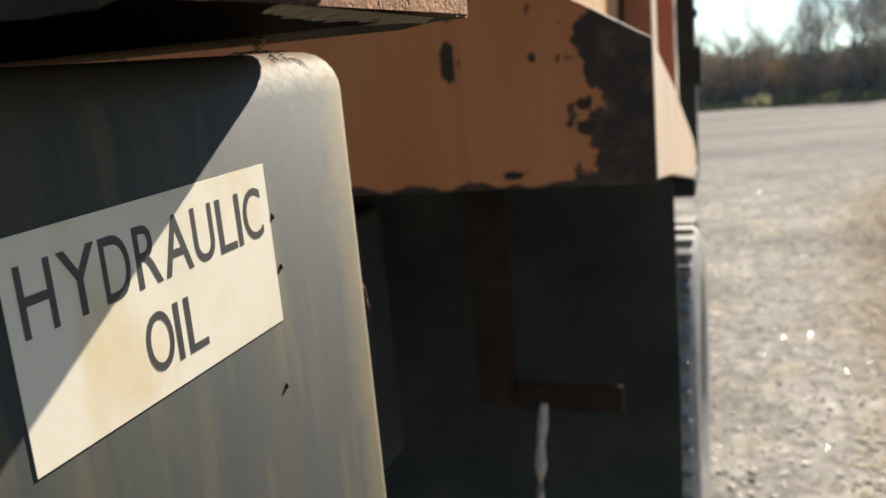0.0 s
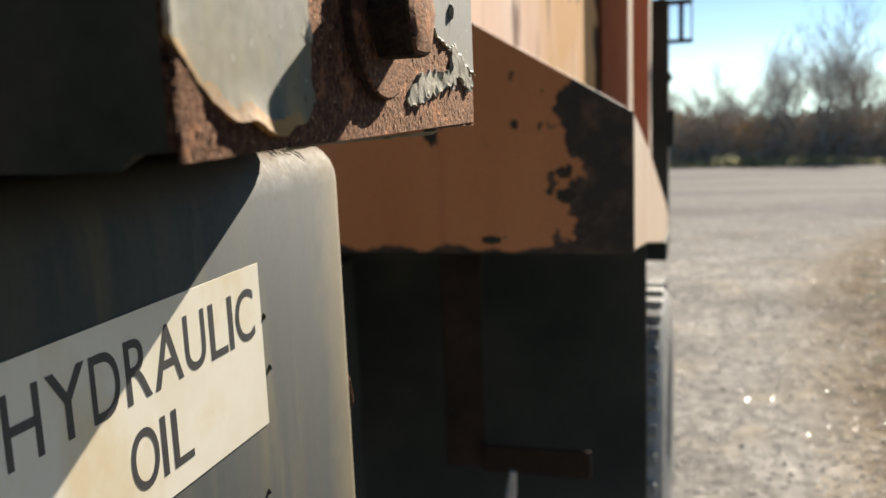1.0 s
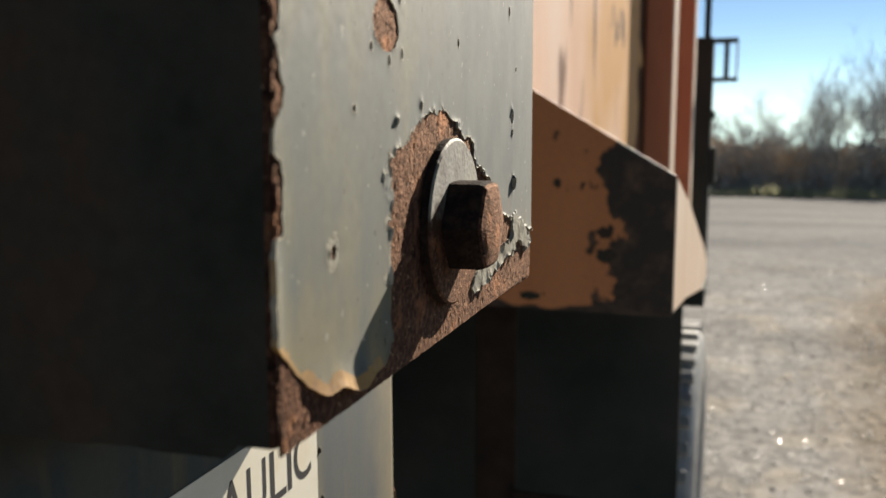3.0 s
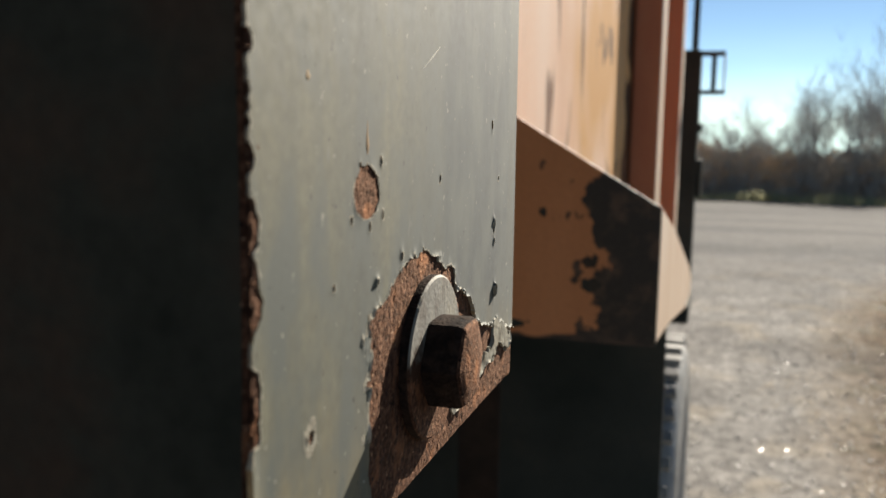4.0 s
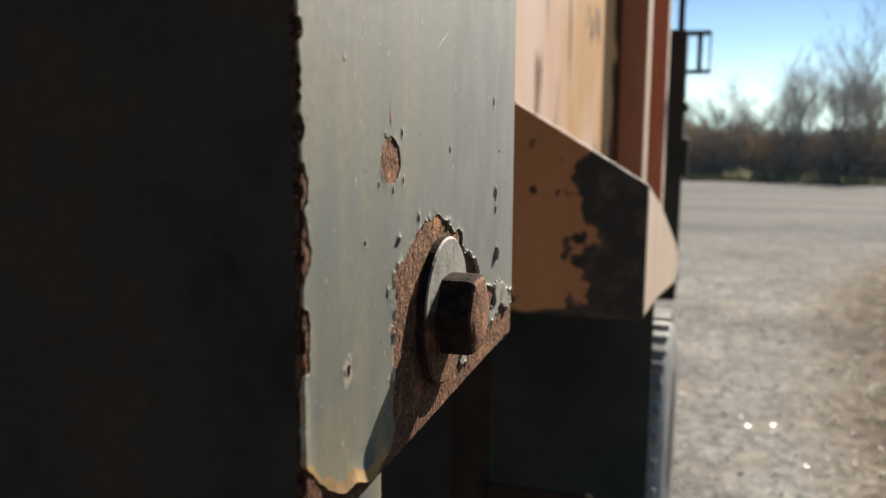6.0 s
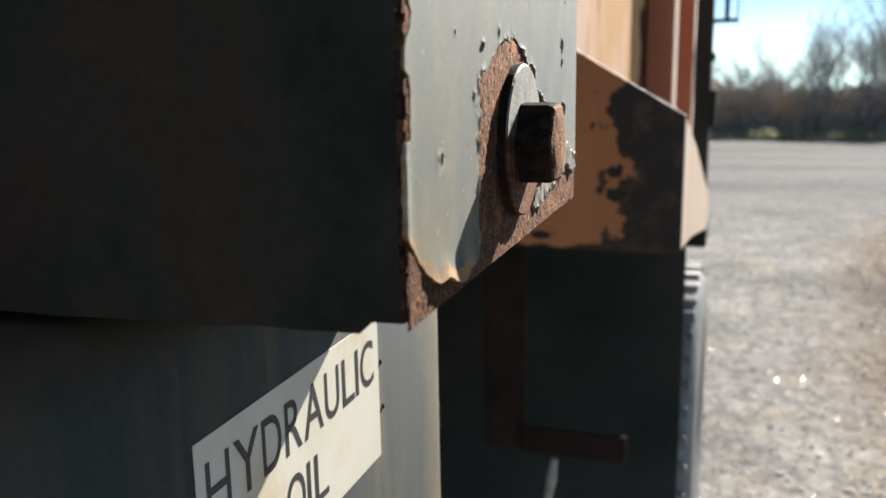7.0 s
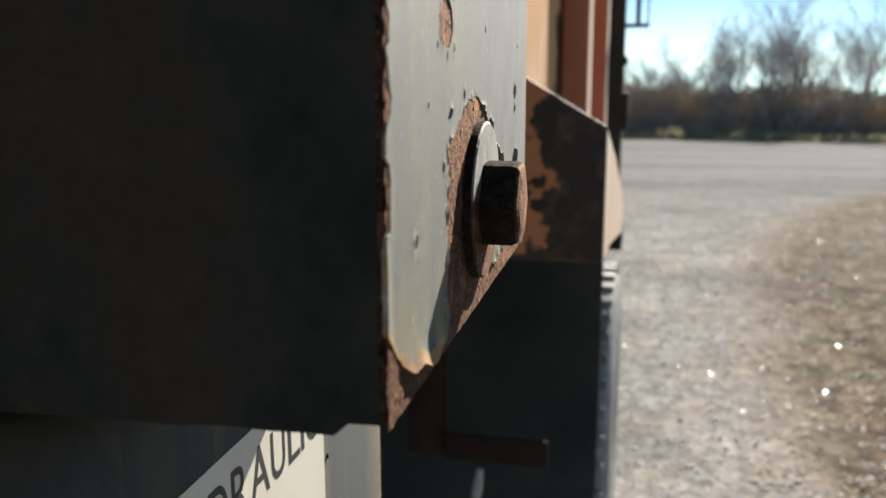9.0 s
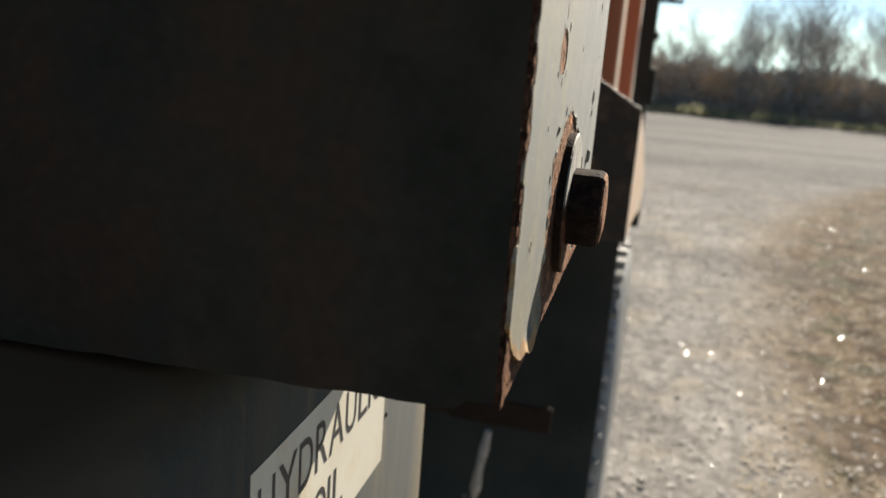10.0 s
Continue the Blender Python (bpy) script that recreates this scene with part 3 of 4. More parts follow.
# where the paint ends below: its rolled foot, the bare ring round the bolt, the flaked far corner (y, z)
WORN = [(-0.175, 1.526), (-0.1635, 1.518), (-0.160, 1.5145), (-0.1565, 1.5115), (-0.152, 1.5079), (-0.148, 1.5062), (-0.143, 1.5061),
        (-0.137, 1.5036), (-0.133, 1.5033), (-0.130, 1.5047), (-0.1255, 1.5050), (-0.122, 1.5076), (-0.1195, 1.509), (-0.1182, 1.543),
        (-0.112, 1.5446), (-0.103, 1.5488), (-0.095, 1.5514), (-0.0885, 1.5520), (-0.0768, 1.5482), (-0.0727, 1.5445), (-0.0698, 1.5452),
        (-0.0648, 1.5438), (-0.0635, 1.5385), (-0.0530, 1.5355), (-0.0447, 1.5262), (-0.0300, 1.5214), (-0.0221, 1.5228), (-0.0065, 1.5160), (0.01, 1.513)]
GRID_Y0, GRID_Z0, GRID = -0.1655, 1.4985, 0.0005


def worn_map():
    """Signed distance from the worn outline, on a fine grid over the outer face."""
    ys = GRID_Y0 + GRID * np.arange(340)
    zs = GRID_Z0 + GRID * np.arange(490)
    yy, zz = np.meshgrid(ys, zs, indexing="ij")
    best = np.full(yy.shape, 1.0)
    for (ay, az), (by, bz) in zip(WORN, WORN[1:]):
        dy, dz = by - ay, bz - az
        t = np.clip(((yy - ay) * dy + (zz - az) * dz) / (dy * dy + dz * dz), 0, 1)
        best = np.minimum(best, np.hypot(yy - ay - t * dy, zz - az - t * dz))
    above = zz > np.interp(yy, [p[0] for p in WORN], [p[1] for p in WORN])
    return np.where(above, best, -best).tolist()


WORN_MAP = worn_map()
BITES = [(1.725, 0.004, 0.002), (1.702, 0.003, 0.0012), (1.684, 0.005, 0.0022), (1.661, 0.003, 0.0014), (1.643, 0.004, 0.002), (1.626, 0.003, 0.0015),
         (1.6095, 0.0021, 0.0013), (1.6013, 0.0022, 0.0018), (1.5910, 0.0022, 0.0019), (1.5856, 0.0022, 0.0010), (1.5806, 0.0016, 0.0011),
         (1.5747, 0.0026, 0.0026), (1.5655, 0.0044, 0.0030), (1.5545, 0.0058, 0.0033), (1.5390, 0.0066, 0.0032)]


def corner_y(z):
    """The near corner, bent a little outwards at its foot."""
    k = max(0.0, min(1.0, (1.562 - z) / 0.05))
    return POST_Y0 - 0.0014 * k * k * (3 - 2 * k)


def worn_at(y, z):
    u, w = (y - GRID_Y0) / GRID, (z - GRID_Z0) / GRID
    i, j = max(0, min(338, int(u))), max(0, min(488, int(w)))
    u, w = u - i, w - j
    a, b = WORN_MAP[i], WORN_MAP[i + 1]
    return (a[j] * (1 - w) + a[j + 1] * w) * (1 - u) + (b[j] * (1 - w) + b[j + 1] * w) * u


def paint_field(y, z):
    """Metres inside the paint's edge (negative where bare rust shows)."""
    n1, n2, n3 = grit(y, z, 45), grit(y, z, 210, 5.0), grit(y, z, 600, 9.0)
    jag = 0.0011 * n2 + 0.0008 * n3
    # bitten rim along the near corner
    rim = corner_y(z) + 0.0004 + 0.0003 * max(0.0, min(1.0, (z - 1.532) / 0.012, (1.72 - z) / 0.02)) * (0.75 + 0.9 * grit(0.4, z, 70, 2.0)) + 0.0003 * grit(0.7, z, 260, 4.0) + 0.0003 * grit(0.2, z, 700, 6.0)
    f = min(0.02, y - rim + 0.15 * jag)
    for cz, h, deep in BITES:
        if abs(z - cz) < 2 * h:
            f = min(f, (math.hypot((y - corner_y(z)) / deep, (z - cz) / h) - 1) * 0.6 * deep + 0.55 * jag)
    k = 0.35 if y < -0.125 else 1.25
    f = min(f, worn_at(y, z) + k * jag)
    # the bare ring of the upper bolt
    d = math.hypot((y + 0.0815) / 0.0195, (z - BOLT2_Z) / 0.0238)
    f = min(f, (d - 1) * 0.020 + 1.5 * jag + 0.002 * n1)
    # loose flakes along the ring's near side, with rust between them
    if -0.1232 < y < -0.1165 and 1.519 < z < 1.5445:
        f = min(f, 0.0017 - 0.0042 * grit(y, 0.6 * z, 520, 11.0) + 0.0016 * abs(y + 0.1198) / 0.0034)
    # the bare oval and small chips
    f = min(f, (math.hypot((y + 0.1200) / 0.0062, (z - 1.5669) / 0.0050) - 1) * 0.005 + 0.5 * jag)
    for cy, cz, a, b in ((-0.1438, 1.5284, 0.0016, 0.0020), (-0.0266, 1.5500, 0.0012, 0.0032), (-0.0262, 1.5460, 0.0009, 0.0013), (-0.0252, 1.5316, 0.0010, 0.0022),
                         (-0.0765, 1.5668, 0.0010, 0.0013), (-0.0302, 1.5788, 0.0010, 0.0018), (-0.0222, 1.5635, 0.0008, 0.0010), (-0.1346, 1.5518, 0.0008, 0.0009),
                         (-0.127, 1.5625, 0.0007, 0.0011), (-0.112, 1.562, 0.0007, 0.0014), (-0.1186, 1.5605, 0.0008, 0.0014),
                         (-0.123, 1.572, 0.0006, 0.0010), (-0.113, 1.5725, 0.0006, 0.0012), (-0.1015, 1.5525, 0.0010, 0.0013), (-0.1150, 1.5495, 0.0010, 0.0009)):
        a, b = 0.75 * a, 0.7 * b
        f = min(f, (math.hypot((y - cy) / a, (z - cz) / b) - 1) * 0.001 + 0.25 * jag)
    return f


FLAKE = ((-0.0635, 1.5090, 0.0018), (-0.0550, 1.5110, 0.0036), (-0.0450, 1.5132, 0.0034), (-0.0350, 1.5125, 0.0016), (-0.0270, 1.5140, 0.0030),
         (-0.0210, 1.5185, 0.0052), (-0.0150, 1.5170, 0.0046), (-0.0100, 1.5130, 0.0028), (-0.0065, 1.5125, 0.0018))


def patch_field(y, z):
    """The ragged remains of paint below and beside the bolt."""
    if y < -0.075 or z > 1.53:
        return -1.0
    best = -1.0
    for (ay, az, aw), (by, bz, bw) in zip(FLAKE, FLAKE[1:]):
        dy, dz = by - ay, bz - az
        t = max(0.0, min(1.0, ((y - ay) * dy + (z - az) * dz) / (dy * dy + dz * dz)))
        best = max(best, aw + t * (bw - aw) - math.hypot(y - ay - t * dy, z - az - t * dz))
    return best + 0.0016 * grit(y, 0.7 * z, 190, 5.0) + 0.0018 * grit(y, z, 420, 9.0) + 0.0009 * grit(y, z, 900, 2.0) - 0.0004


def build_paint(parent):
    step = 0.0005
    ny, nz = int((0.0 - 0.0006 - POST_Y0 + 0.0015) / step), int((1.74 - POST_Z0) / step)
    ys = [POST_Y0 - 0.0015 + i * step for i in range(ny + 1)]
    zs = [POST_Z0 + 0.0004 + j * step for j in range(nz + 1)]
    f = [[max(paint_field(y, z), patch_field(y, z)) for z in zs] for y in ys]
    verts, faces, index, inner = [], [], {}, []

    def put(key, y, z, d):
        if key not in index:
            index[key] = len(verts)
            lift = 0.0005 + (0.00006 if y < -0.15 or (y < -0.11 and z < 1.515) else 0.0008 if z < 1.556 else 0.0003) * math.exp(-max(d, 0) / 0.0007) * max(0.0, 0.2 + grit(y, z, 220, 7.0))
            if y < -0.10:
                lift += 0.0016 * math.exp(-max(d, 0) / 0.0034) * (0.85 + 0.15 * grit(y, z, 130, 3.0)) * max(0.0, min(1.0, (1.514 - z) / 0.008)) * max(0.0, min(1.0, (y + 0.157) / 0.014))
            if y > -0.075 and z < 1.54 and paint_field(y, z) < 0.0002:
                lift += 0.0005 + 0.0004 * grit(0.6 * y, z, 110, 4.0) + 0.00012 * grit(0.7 * y, z, 480, 2.0)
            if y < -0.14:
                lift += (0.00003 + 0.00036 * max(0.0, min(1.0, (1.545 - z) / 0.02))) * math.exp(-max(y - corner_y(z) - 0.0012, 0) / 0.0018) * (0.9 + 0.6 * grit(y, z, 160, 6.0)) * max(0.0, min(1.0, (z - 1.506) / 0.006))
            verts.append((lift, y, z))
        return index[key]

    rim = {}
    for i in range(ny):
        for j in range(nz):
            c = ((i, j), (i + 1, j), (i + 1, j + 1), (i, j + 1))
            v = [f[a][b] for a, b in c]
            if max(v) <= 0:
                continue
            poly = []
            for k in range(4):
                (a, b), (a2, b2) = c[k], c[(k + 1) % 4]
                p, q = v[k], v[(k + 1) % 4]
                if p > 0:
                    poly.append((put((a, b), ys[a], zs[b], p), False))
                if (p > 0) != (q > 0):
                    s = p / (p - q)
                    key = tuple(sorted((c[k], c[(k + 1) % 4])))
                    poly.append((put(key, ys[a] + s * (ys[a2] - ys[a]), zs[b] + s * (zs[b2] - zs[b]), 0.0), True))
            if len(poly) < 3:
                continue
            faces.append([p[0] for p in poly])
            for k in range(len(poly)):
                a, b = poly[k], poly[(k + 1) % len(poly)]
                if a[1] and b[1]:
                    rim[(a[0], b[0])] = 1
    for (a, b) in list(rim):
        o = len(verts)
        verts.append((-0.0002, verts[b][1], verts[b][2]))
        verts.append((-0.0002, verts[a][1], verts[a][2]))
        faces.append([b, a, o + 1, o])
    me = bpy.data.meshes.new("paint_coat")
    me.from_pydata(verts, [], faces)
    me.materials.append(GREY)
    me.materials.append(PRIMER)
    me.materials.append(SCALE)
    me.materials.append(YELLOWED)
    edge = {k for pair in rim for k in pair}
    for poly in me.polygons:
        c = poly.center
        if c.y > -0.075 and c.z < 1.54 and paint_field(c.y, c.z) < 0.0:
            poly.material_index = 2
            continue
        if math.hypot(c.y + 0.1438, 0.7 * (c.z - 1.5284)) < 0.0022 + 0.0008 * grit(c.y, c.z, 400, 3.0):
            poly.material_index = 2
            continue
        if -0.1236 < c.y < -0.1165 and 1.519 < c.z < 1.5445 and paint_field(c.y, c.z) < 0.0011 + 0.0014 * grit(c.y, c.z, 300, 2.0):
            poly.material_index = 2
            continue
        if c.z > 1.519 and sum(v in edge for v in poly.vertices) >= 2 and grit(c.y, c.z, 160, 7.0) > -0.15:
            poly.material_index = 2
            continue
        if c.y < -0.1265 and c.z < 1.519 + 0.006 * grit(c.y, 0.3, 90):
            rim_width = (0.0011 if c.z < 1.52 else 0.0003) + 0.0008 * grit(c.y, c.z, 180, 3.0) + (0.0012 if c.z < 1.512 else 0.0)
            if paint_field(c.y, c.z) < rim_width:
                poly.material_index = 3
                continue
        wall = any(v >= len(index) for v in poly.vertices)
        if wall or ((poly.center.z < 1.513 or poly.center.y < -0.155) and sum(v in edge for v in poly.vertices) >= 3):
            poly.material_index = 1
    ob = new("paint_coat", me)
    ob.parent = parent
    ob["label"] = "flaking grey paint with curled edges"


def build_rust_skin(parent):
    """Scaly, pitted rust over the bare outer face, lower than the paint."""
    step = 0.0008
    ny, nz = int(0.1610 / step), int(0.2380 / step)
    verts, faces = [], []
    for i in range(ny + 1):
        for j in range(nz + 1):
            z = POST_Z0 + 0.0002 + j * step
            y = POST_Y0 + 0.0008 + i * step + (corner_y(z) - POST_Y0) * (1 - i / ny)
            if j == 0:
                z -= 0.0155 * y - 0.0003
            h = 0.00010 * grit(y, z, 330, 1.0) + 0.00012 * grit(y, z, 800, 2.0) + 0.00014 * grit(y, z, 1500, 3.0)
            h -= 0.0004 * max(0.0, grit(y, z, 420, 8.0) - 0.35)
            border = i == 0 or j == 0 or i == ny or j == nz
            h += 0.00005 * max(0.0, min(1.0, (-0.1570 - y) / 0.0015))
            verts.append(((0.00022 if i == 0 else 0.00005) if border else 0.00032 + h, min(y, -0.0008), z))
    for i in range(ny):
        for j in range(nz):
            a = i * (nz + 1) + j
            faces.append((a, a + nz + 1, a + nz + 2, a + 1))
    me = bpy.data.meshes.new("rust_scale")
    me.from_pydata(verts, [], faces)
    me.materials.append(RUST)
    ob = new("rust_scale", me)
    ob.parent = parent
    ob["label"] = "brown scaly rust"


def hex_head(y, z, x0, x1, af, turn):
    bm = bmesh.new()
    r = af / math.sqrt(3)
    rings = []
    for x, k in ((x0, 1.0), (x1 - 0.0024, 1.0), (x1 - 0.0012, 0.955), (x1 - 0.0007, 0.88), (x1 - 0.0003, 0.66), (x1 - 0.0001, 0.42), (x1, 0.18)):
        ring = []
        for i in range(24):
            a = turn + i * math.tau / 24
            m = (a - turn) % (math.tau / 6) - math.tau / 12
            rad = min(r * math.cos(math.pi / 6) / math.cos(m), r * 0.965)
            ring.append(bm.verts.new((x, y + k * rad * math.sin(a), z + k * rad * math.cos(a))))
        rings.append(ring)
    for a, b in zip(rings, rings[1:]):
        for i in range(24):
            bm.faces.new((a[i], a[(i + 1) % 24], b[(i + 1) % 24], b[i]))
    bm.faces.new(rings[-1])
    bm.faces.new(rings[0][::-1])
    bmesh.ops.recalc_face_normals(bm, faces=bm.faces[:])
    return bm


def washer_bm(y, z, x0, x1, r):
    bm = bmesh.new()
    rings = []
    for x, k in ((x0, 1.0), (x1 - 0.0004, 1.0), (x1, 0.972), (x1, 0.88), (x1, 0.79), (x1, 0.7), (x1, 0.6), (x1, 0.45)):
        rings.append([bm.verts.new((x, y + k * r * math.cos(j * math.tau / 60), z + k * r * math.sin(j * math.tau / 60))) for j in range(60)])
    for a, b in zip(rings, rings[1:]):
        for j in range(60):
            bm.faces.new((a[j], a[(j + 1) % 60], b[(j + 1) % 60], b[j]))
    bm.faces.new(rings[-1])
    bm.faces.new(rings[0][::-1])
    bmesh.ops.recalc_face_normals(bm, faces=bm.faces[:])
    return bm


def build_post():
    p = empty("steel_upright", "box-section steel upright with flaking grey paint over brown rust", "upright")
    # outer shell: four walls, open below, with a worn rounded near corner
    bm = bmesh.new()
    r = 0.0008
    out = [(-0.34, 0.0), (-0.022, 0.0), (-0.012, 0.0), (0.0 - 0.0008, 0.0), (0.0, -0.0008), (0.0, POST_Y0 + r)]
    out += [(-r + r * math.cos(a), POST_Y0 + r - r * math.sin(a)) for a in (0.4, 0.8, 1.2)]
    back = [-0.006, -0.0085] + [-0.0085 - 0.0055 * (i + 1) for i in range(58)]
    out += [(-r, POST_Y0)] + [(x, POST_Y0) for x in back] + [(-0.34, POST_Y0)]
    t = 0.009
    inn = [(-0.331, -t), (-0.022, -t), (-0.012, -t), (-t, -t), (-t, -t), (-t, POST_Y0 + t)] + [(-t, POST_Y0 + t)] * 4 + [(max(-0.331, min(-t, x)), POST_Y0 + t) for x in back] + [(-0.331, POST_Y0 + t)]
    inn = [(a + 0.000004 * i, b + 0.000004 * i) for i, (a, b) in enumerate(inn)]
    rings = []

    def foot(x, y):
        """Uneven lower edge; behind the near corner the plate hangs a little lower."""
        # back edge lowered to shift the shadow it casts on the tank
        if y > -0.0005 and x < -0.013:
            return -0.0016
        if y > POST_Y0 + 0.0005 or x > -0.0070:
            return 0.0004 * grit(x, y, 60) - 0.0155 * y
        return 0.0003 + max(-0.004, 0.024 * (x + 0.0085)) + 0.0006 * grit(x, 0.2, 90)

    levels = [POST_Z0, POST_Z0 + 0.004] + [POST_Z0 + 0.01 * i for i in range(1, 7)] + [POST_Z1]
    for z in levels:
        rings.append([bm.verts.new((x, y + (corner_y(z) - POST_Y0 if y < -0.15 else 0.0), z + (foot(x, y) if z == POST_Z0 else 0))) for x, y in out])
    inside = [[bm.verts.new((x, y, z - 0.0155 * y)) for x, y in inn] for z in (POST_Z0 + 0.0008, POST_Z1 - 0.01)]
    n = len(out)
    for a, b in zip(rings, rings[1:]):
        for i in range(n):
            bm.faces.new((a[i], a[(i + 1) % n], b[(i + 1) % n], b[i]))
    for i in range(n):
        bm.faces.new((rings[0][(i + 1) % n], rings[0][i], inside[0][i], inside[0][(i + 1) % n]))
        bm.faces.new((inside[0][(i + 1) % n], inside[0][i], inside[1][i], inside[1][(i + 1) % n]))
    bm.faces.new(rings[-1])
    bm.faces.new(inside[1][::-1])
    bmesh.ops.recalc_face_normals(bm, faces=bm.faces[:])
    shell = part("shell", bm, RUST, p, "rusted steel shell")
    # near side, inside and back underside are coloured dark for shade
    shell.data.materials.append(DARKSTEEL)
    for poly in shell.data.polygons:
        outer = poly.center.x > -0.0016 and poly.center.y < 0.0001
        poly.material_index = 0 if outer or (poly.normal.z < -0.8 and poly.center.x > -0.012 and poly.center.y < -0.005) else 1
    build_rust_skin(p)
    build_paint(p)
    bm = bmesh.new()
    tube(bm, [(0.0005, -0.0888, 1.5909), (0.00055, -0.083, 1.5936), (0.0005, -0.0773, 1.5963)], [0.00005, 0.00016, 0.00005], 5)
    part("scratch", bm, LABEL, p, "pale scratch in the paint")
    for y, z, l in ((-0.1196, 1.5738, 0.0062), (-0.1122, 1.6092, 0.0034), (-0.1434, 1.5862, 0.0016)):
        bm = bmesh.new()
        tube(bm, [(0.00047, y, z), (0.00052, y + 0.0001, z + 0.25 * l), (0.0005, y - 0.0001, z + 0.6 * l), (0.00045, y + 0.0001, z + l)], [0.0003, 0.0008, 0.0004, 0.0001], 6)
        for v in bm.verts:
            v.co.x = 0.0005 + 0.15 * (v.co.x - 0.0005)
        part("rust_run", bm, YELLOWED, p, "yellow rust run on the paint")
    # paint left hanging in tatters under the outer plate
    bm = bmesh.new()
    rows = []
    for i in range(64):
        y = -0.121 + 0.092 * i / 63
        end = 0.0065 + 0.0105 * max(0.0, grit(y, 0.0, 95, 2.0) + 0.22) + 0.004 * grit(y, 0.3, 330, 1.0)
        end *= min(1.0, 0.35 + 0.02 * min(i, 63 - i) * 3)
        z = POST_Z0 - 0.0155 * y - 0.0007
        rows.append([bm.verts.new((-0.0012 - k * end, y + 0.002 * k * grit(y, 1.0, 60), z - 0.0012 * k * k)) for k in (0.0, 0.35, 0.7, 1.0)])
    for a, b in zip(rows, rows[1:]):
        for j in range(3):
            bm.faces.new((a[j], b[j], b[j + 1], a[j + 1]))
    bmesh.ops.solidify(bm, geom=bm.faces[:], thickness=0.0003)
    part("paint_tatter", bm, SCALE, p, "pale ragged paint hanging under the plate")
    for bz, turn, high in ((BOLT_Z, 0.5236, 0.0117), (BOLT2_Z, 0.45, 0.0070)):
        b = part("bolt", hex_head(BOLT_Y - 0.0008, bz - 0.0006, 0.0026, high, 0.0192, turn), SHADERUST, p, "rusted hexagon bolt head")
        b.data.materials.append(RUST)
        # outer end in plain rust, sides in the copy darkened for shade
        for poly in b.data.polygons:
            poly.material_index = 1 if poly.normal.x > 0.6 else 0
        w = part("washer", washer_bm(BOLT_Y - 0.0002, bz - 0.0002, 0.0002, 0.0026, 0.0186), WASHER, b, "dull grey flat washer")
        w.data.materials.append(SHADERUST)
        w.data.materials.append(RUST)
        # the rim's shade is put into its colour
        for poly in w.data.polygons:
            # lower face: rust, with the bolt's shadow painted in
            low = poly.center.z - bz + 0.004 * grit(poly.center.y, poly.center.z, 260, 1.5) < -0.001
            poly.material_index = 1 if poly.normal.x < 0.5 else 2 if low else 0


# ---- hydraulic oil tank ----
TANK_X = -0.0625


def letter(char, y0, y1, z0, z1, parent):
    cu = bpy.data.curves.new("letter", "FONT")
    cu.body = char
    cu.offset = 0.004
    cu.resolution_u = 6
    tmp = bpy.data.objects.new("letter", cu)
    scene.collection.objects.link(tmp)
    bpy.context.view_layer.update()
    me = bpy.data.meshes.new_from_object(tmp.evaluated_get(bpy.context.evaluated_depsgraph_get()))
    bpy.data.objects.remove(tmp)
    bpy.data.curves.remove(cu)
    xs, zs = [v.co.x for v in me.vertices], [v.co.y for v in me.vertices]
    ax, bx, az, bz = min(xs), max(xs), min(zs), max(zs)
    for v in me.vertices:
        u, w = (v.co.x - ax) / (bx - ax), (v.co.y - az) / (bz - az)
        v.co = (TANK_X + 0.00034, y0 + u * (y1 - y0), z0 + w * (z1 - z0))
    me.name = "letter"
    me.materials.clear()
    me.materials.append(INK)
    ob = new("letter", me)
    ob.parent = parent
    ob["label"] = "faded black capital letter"


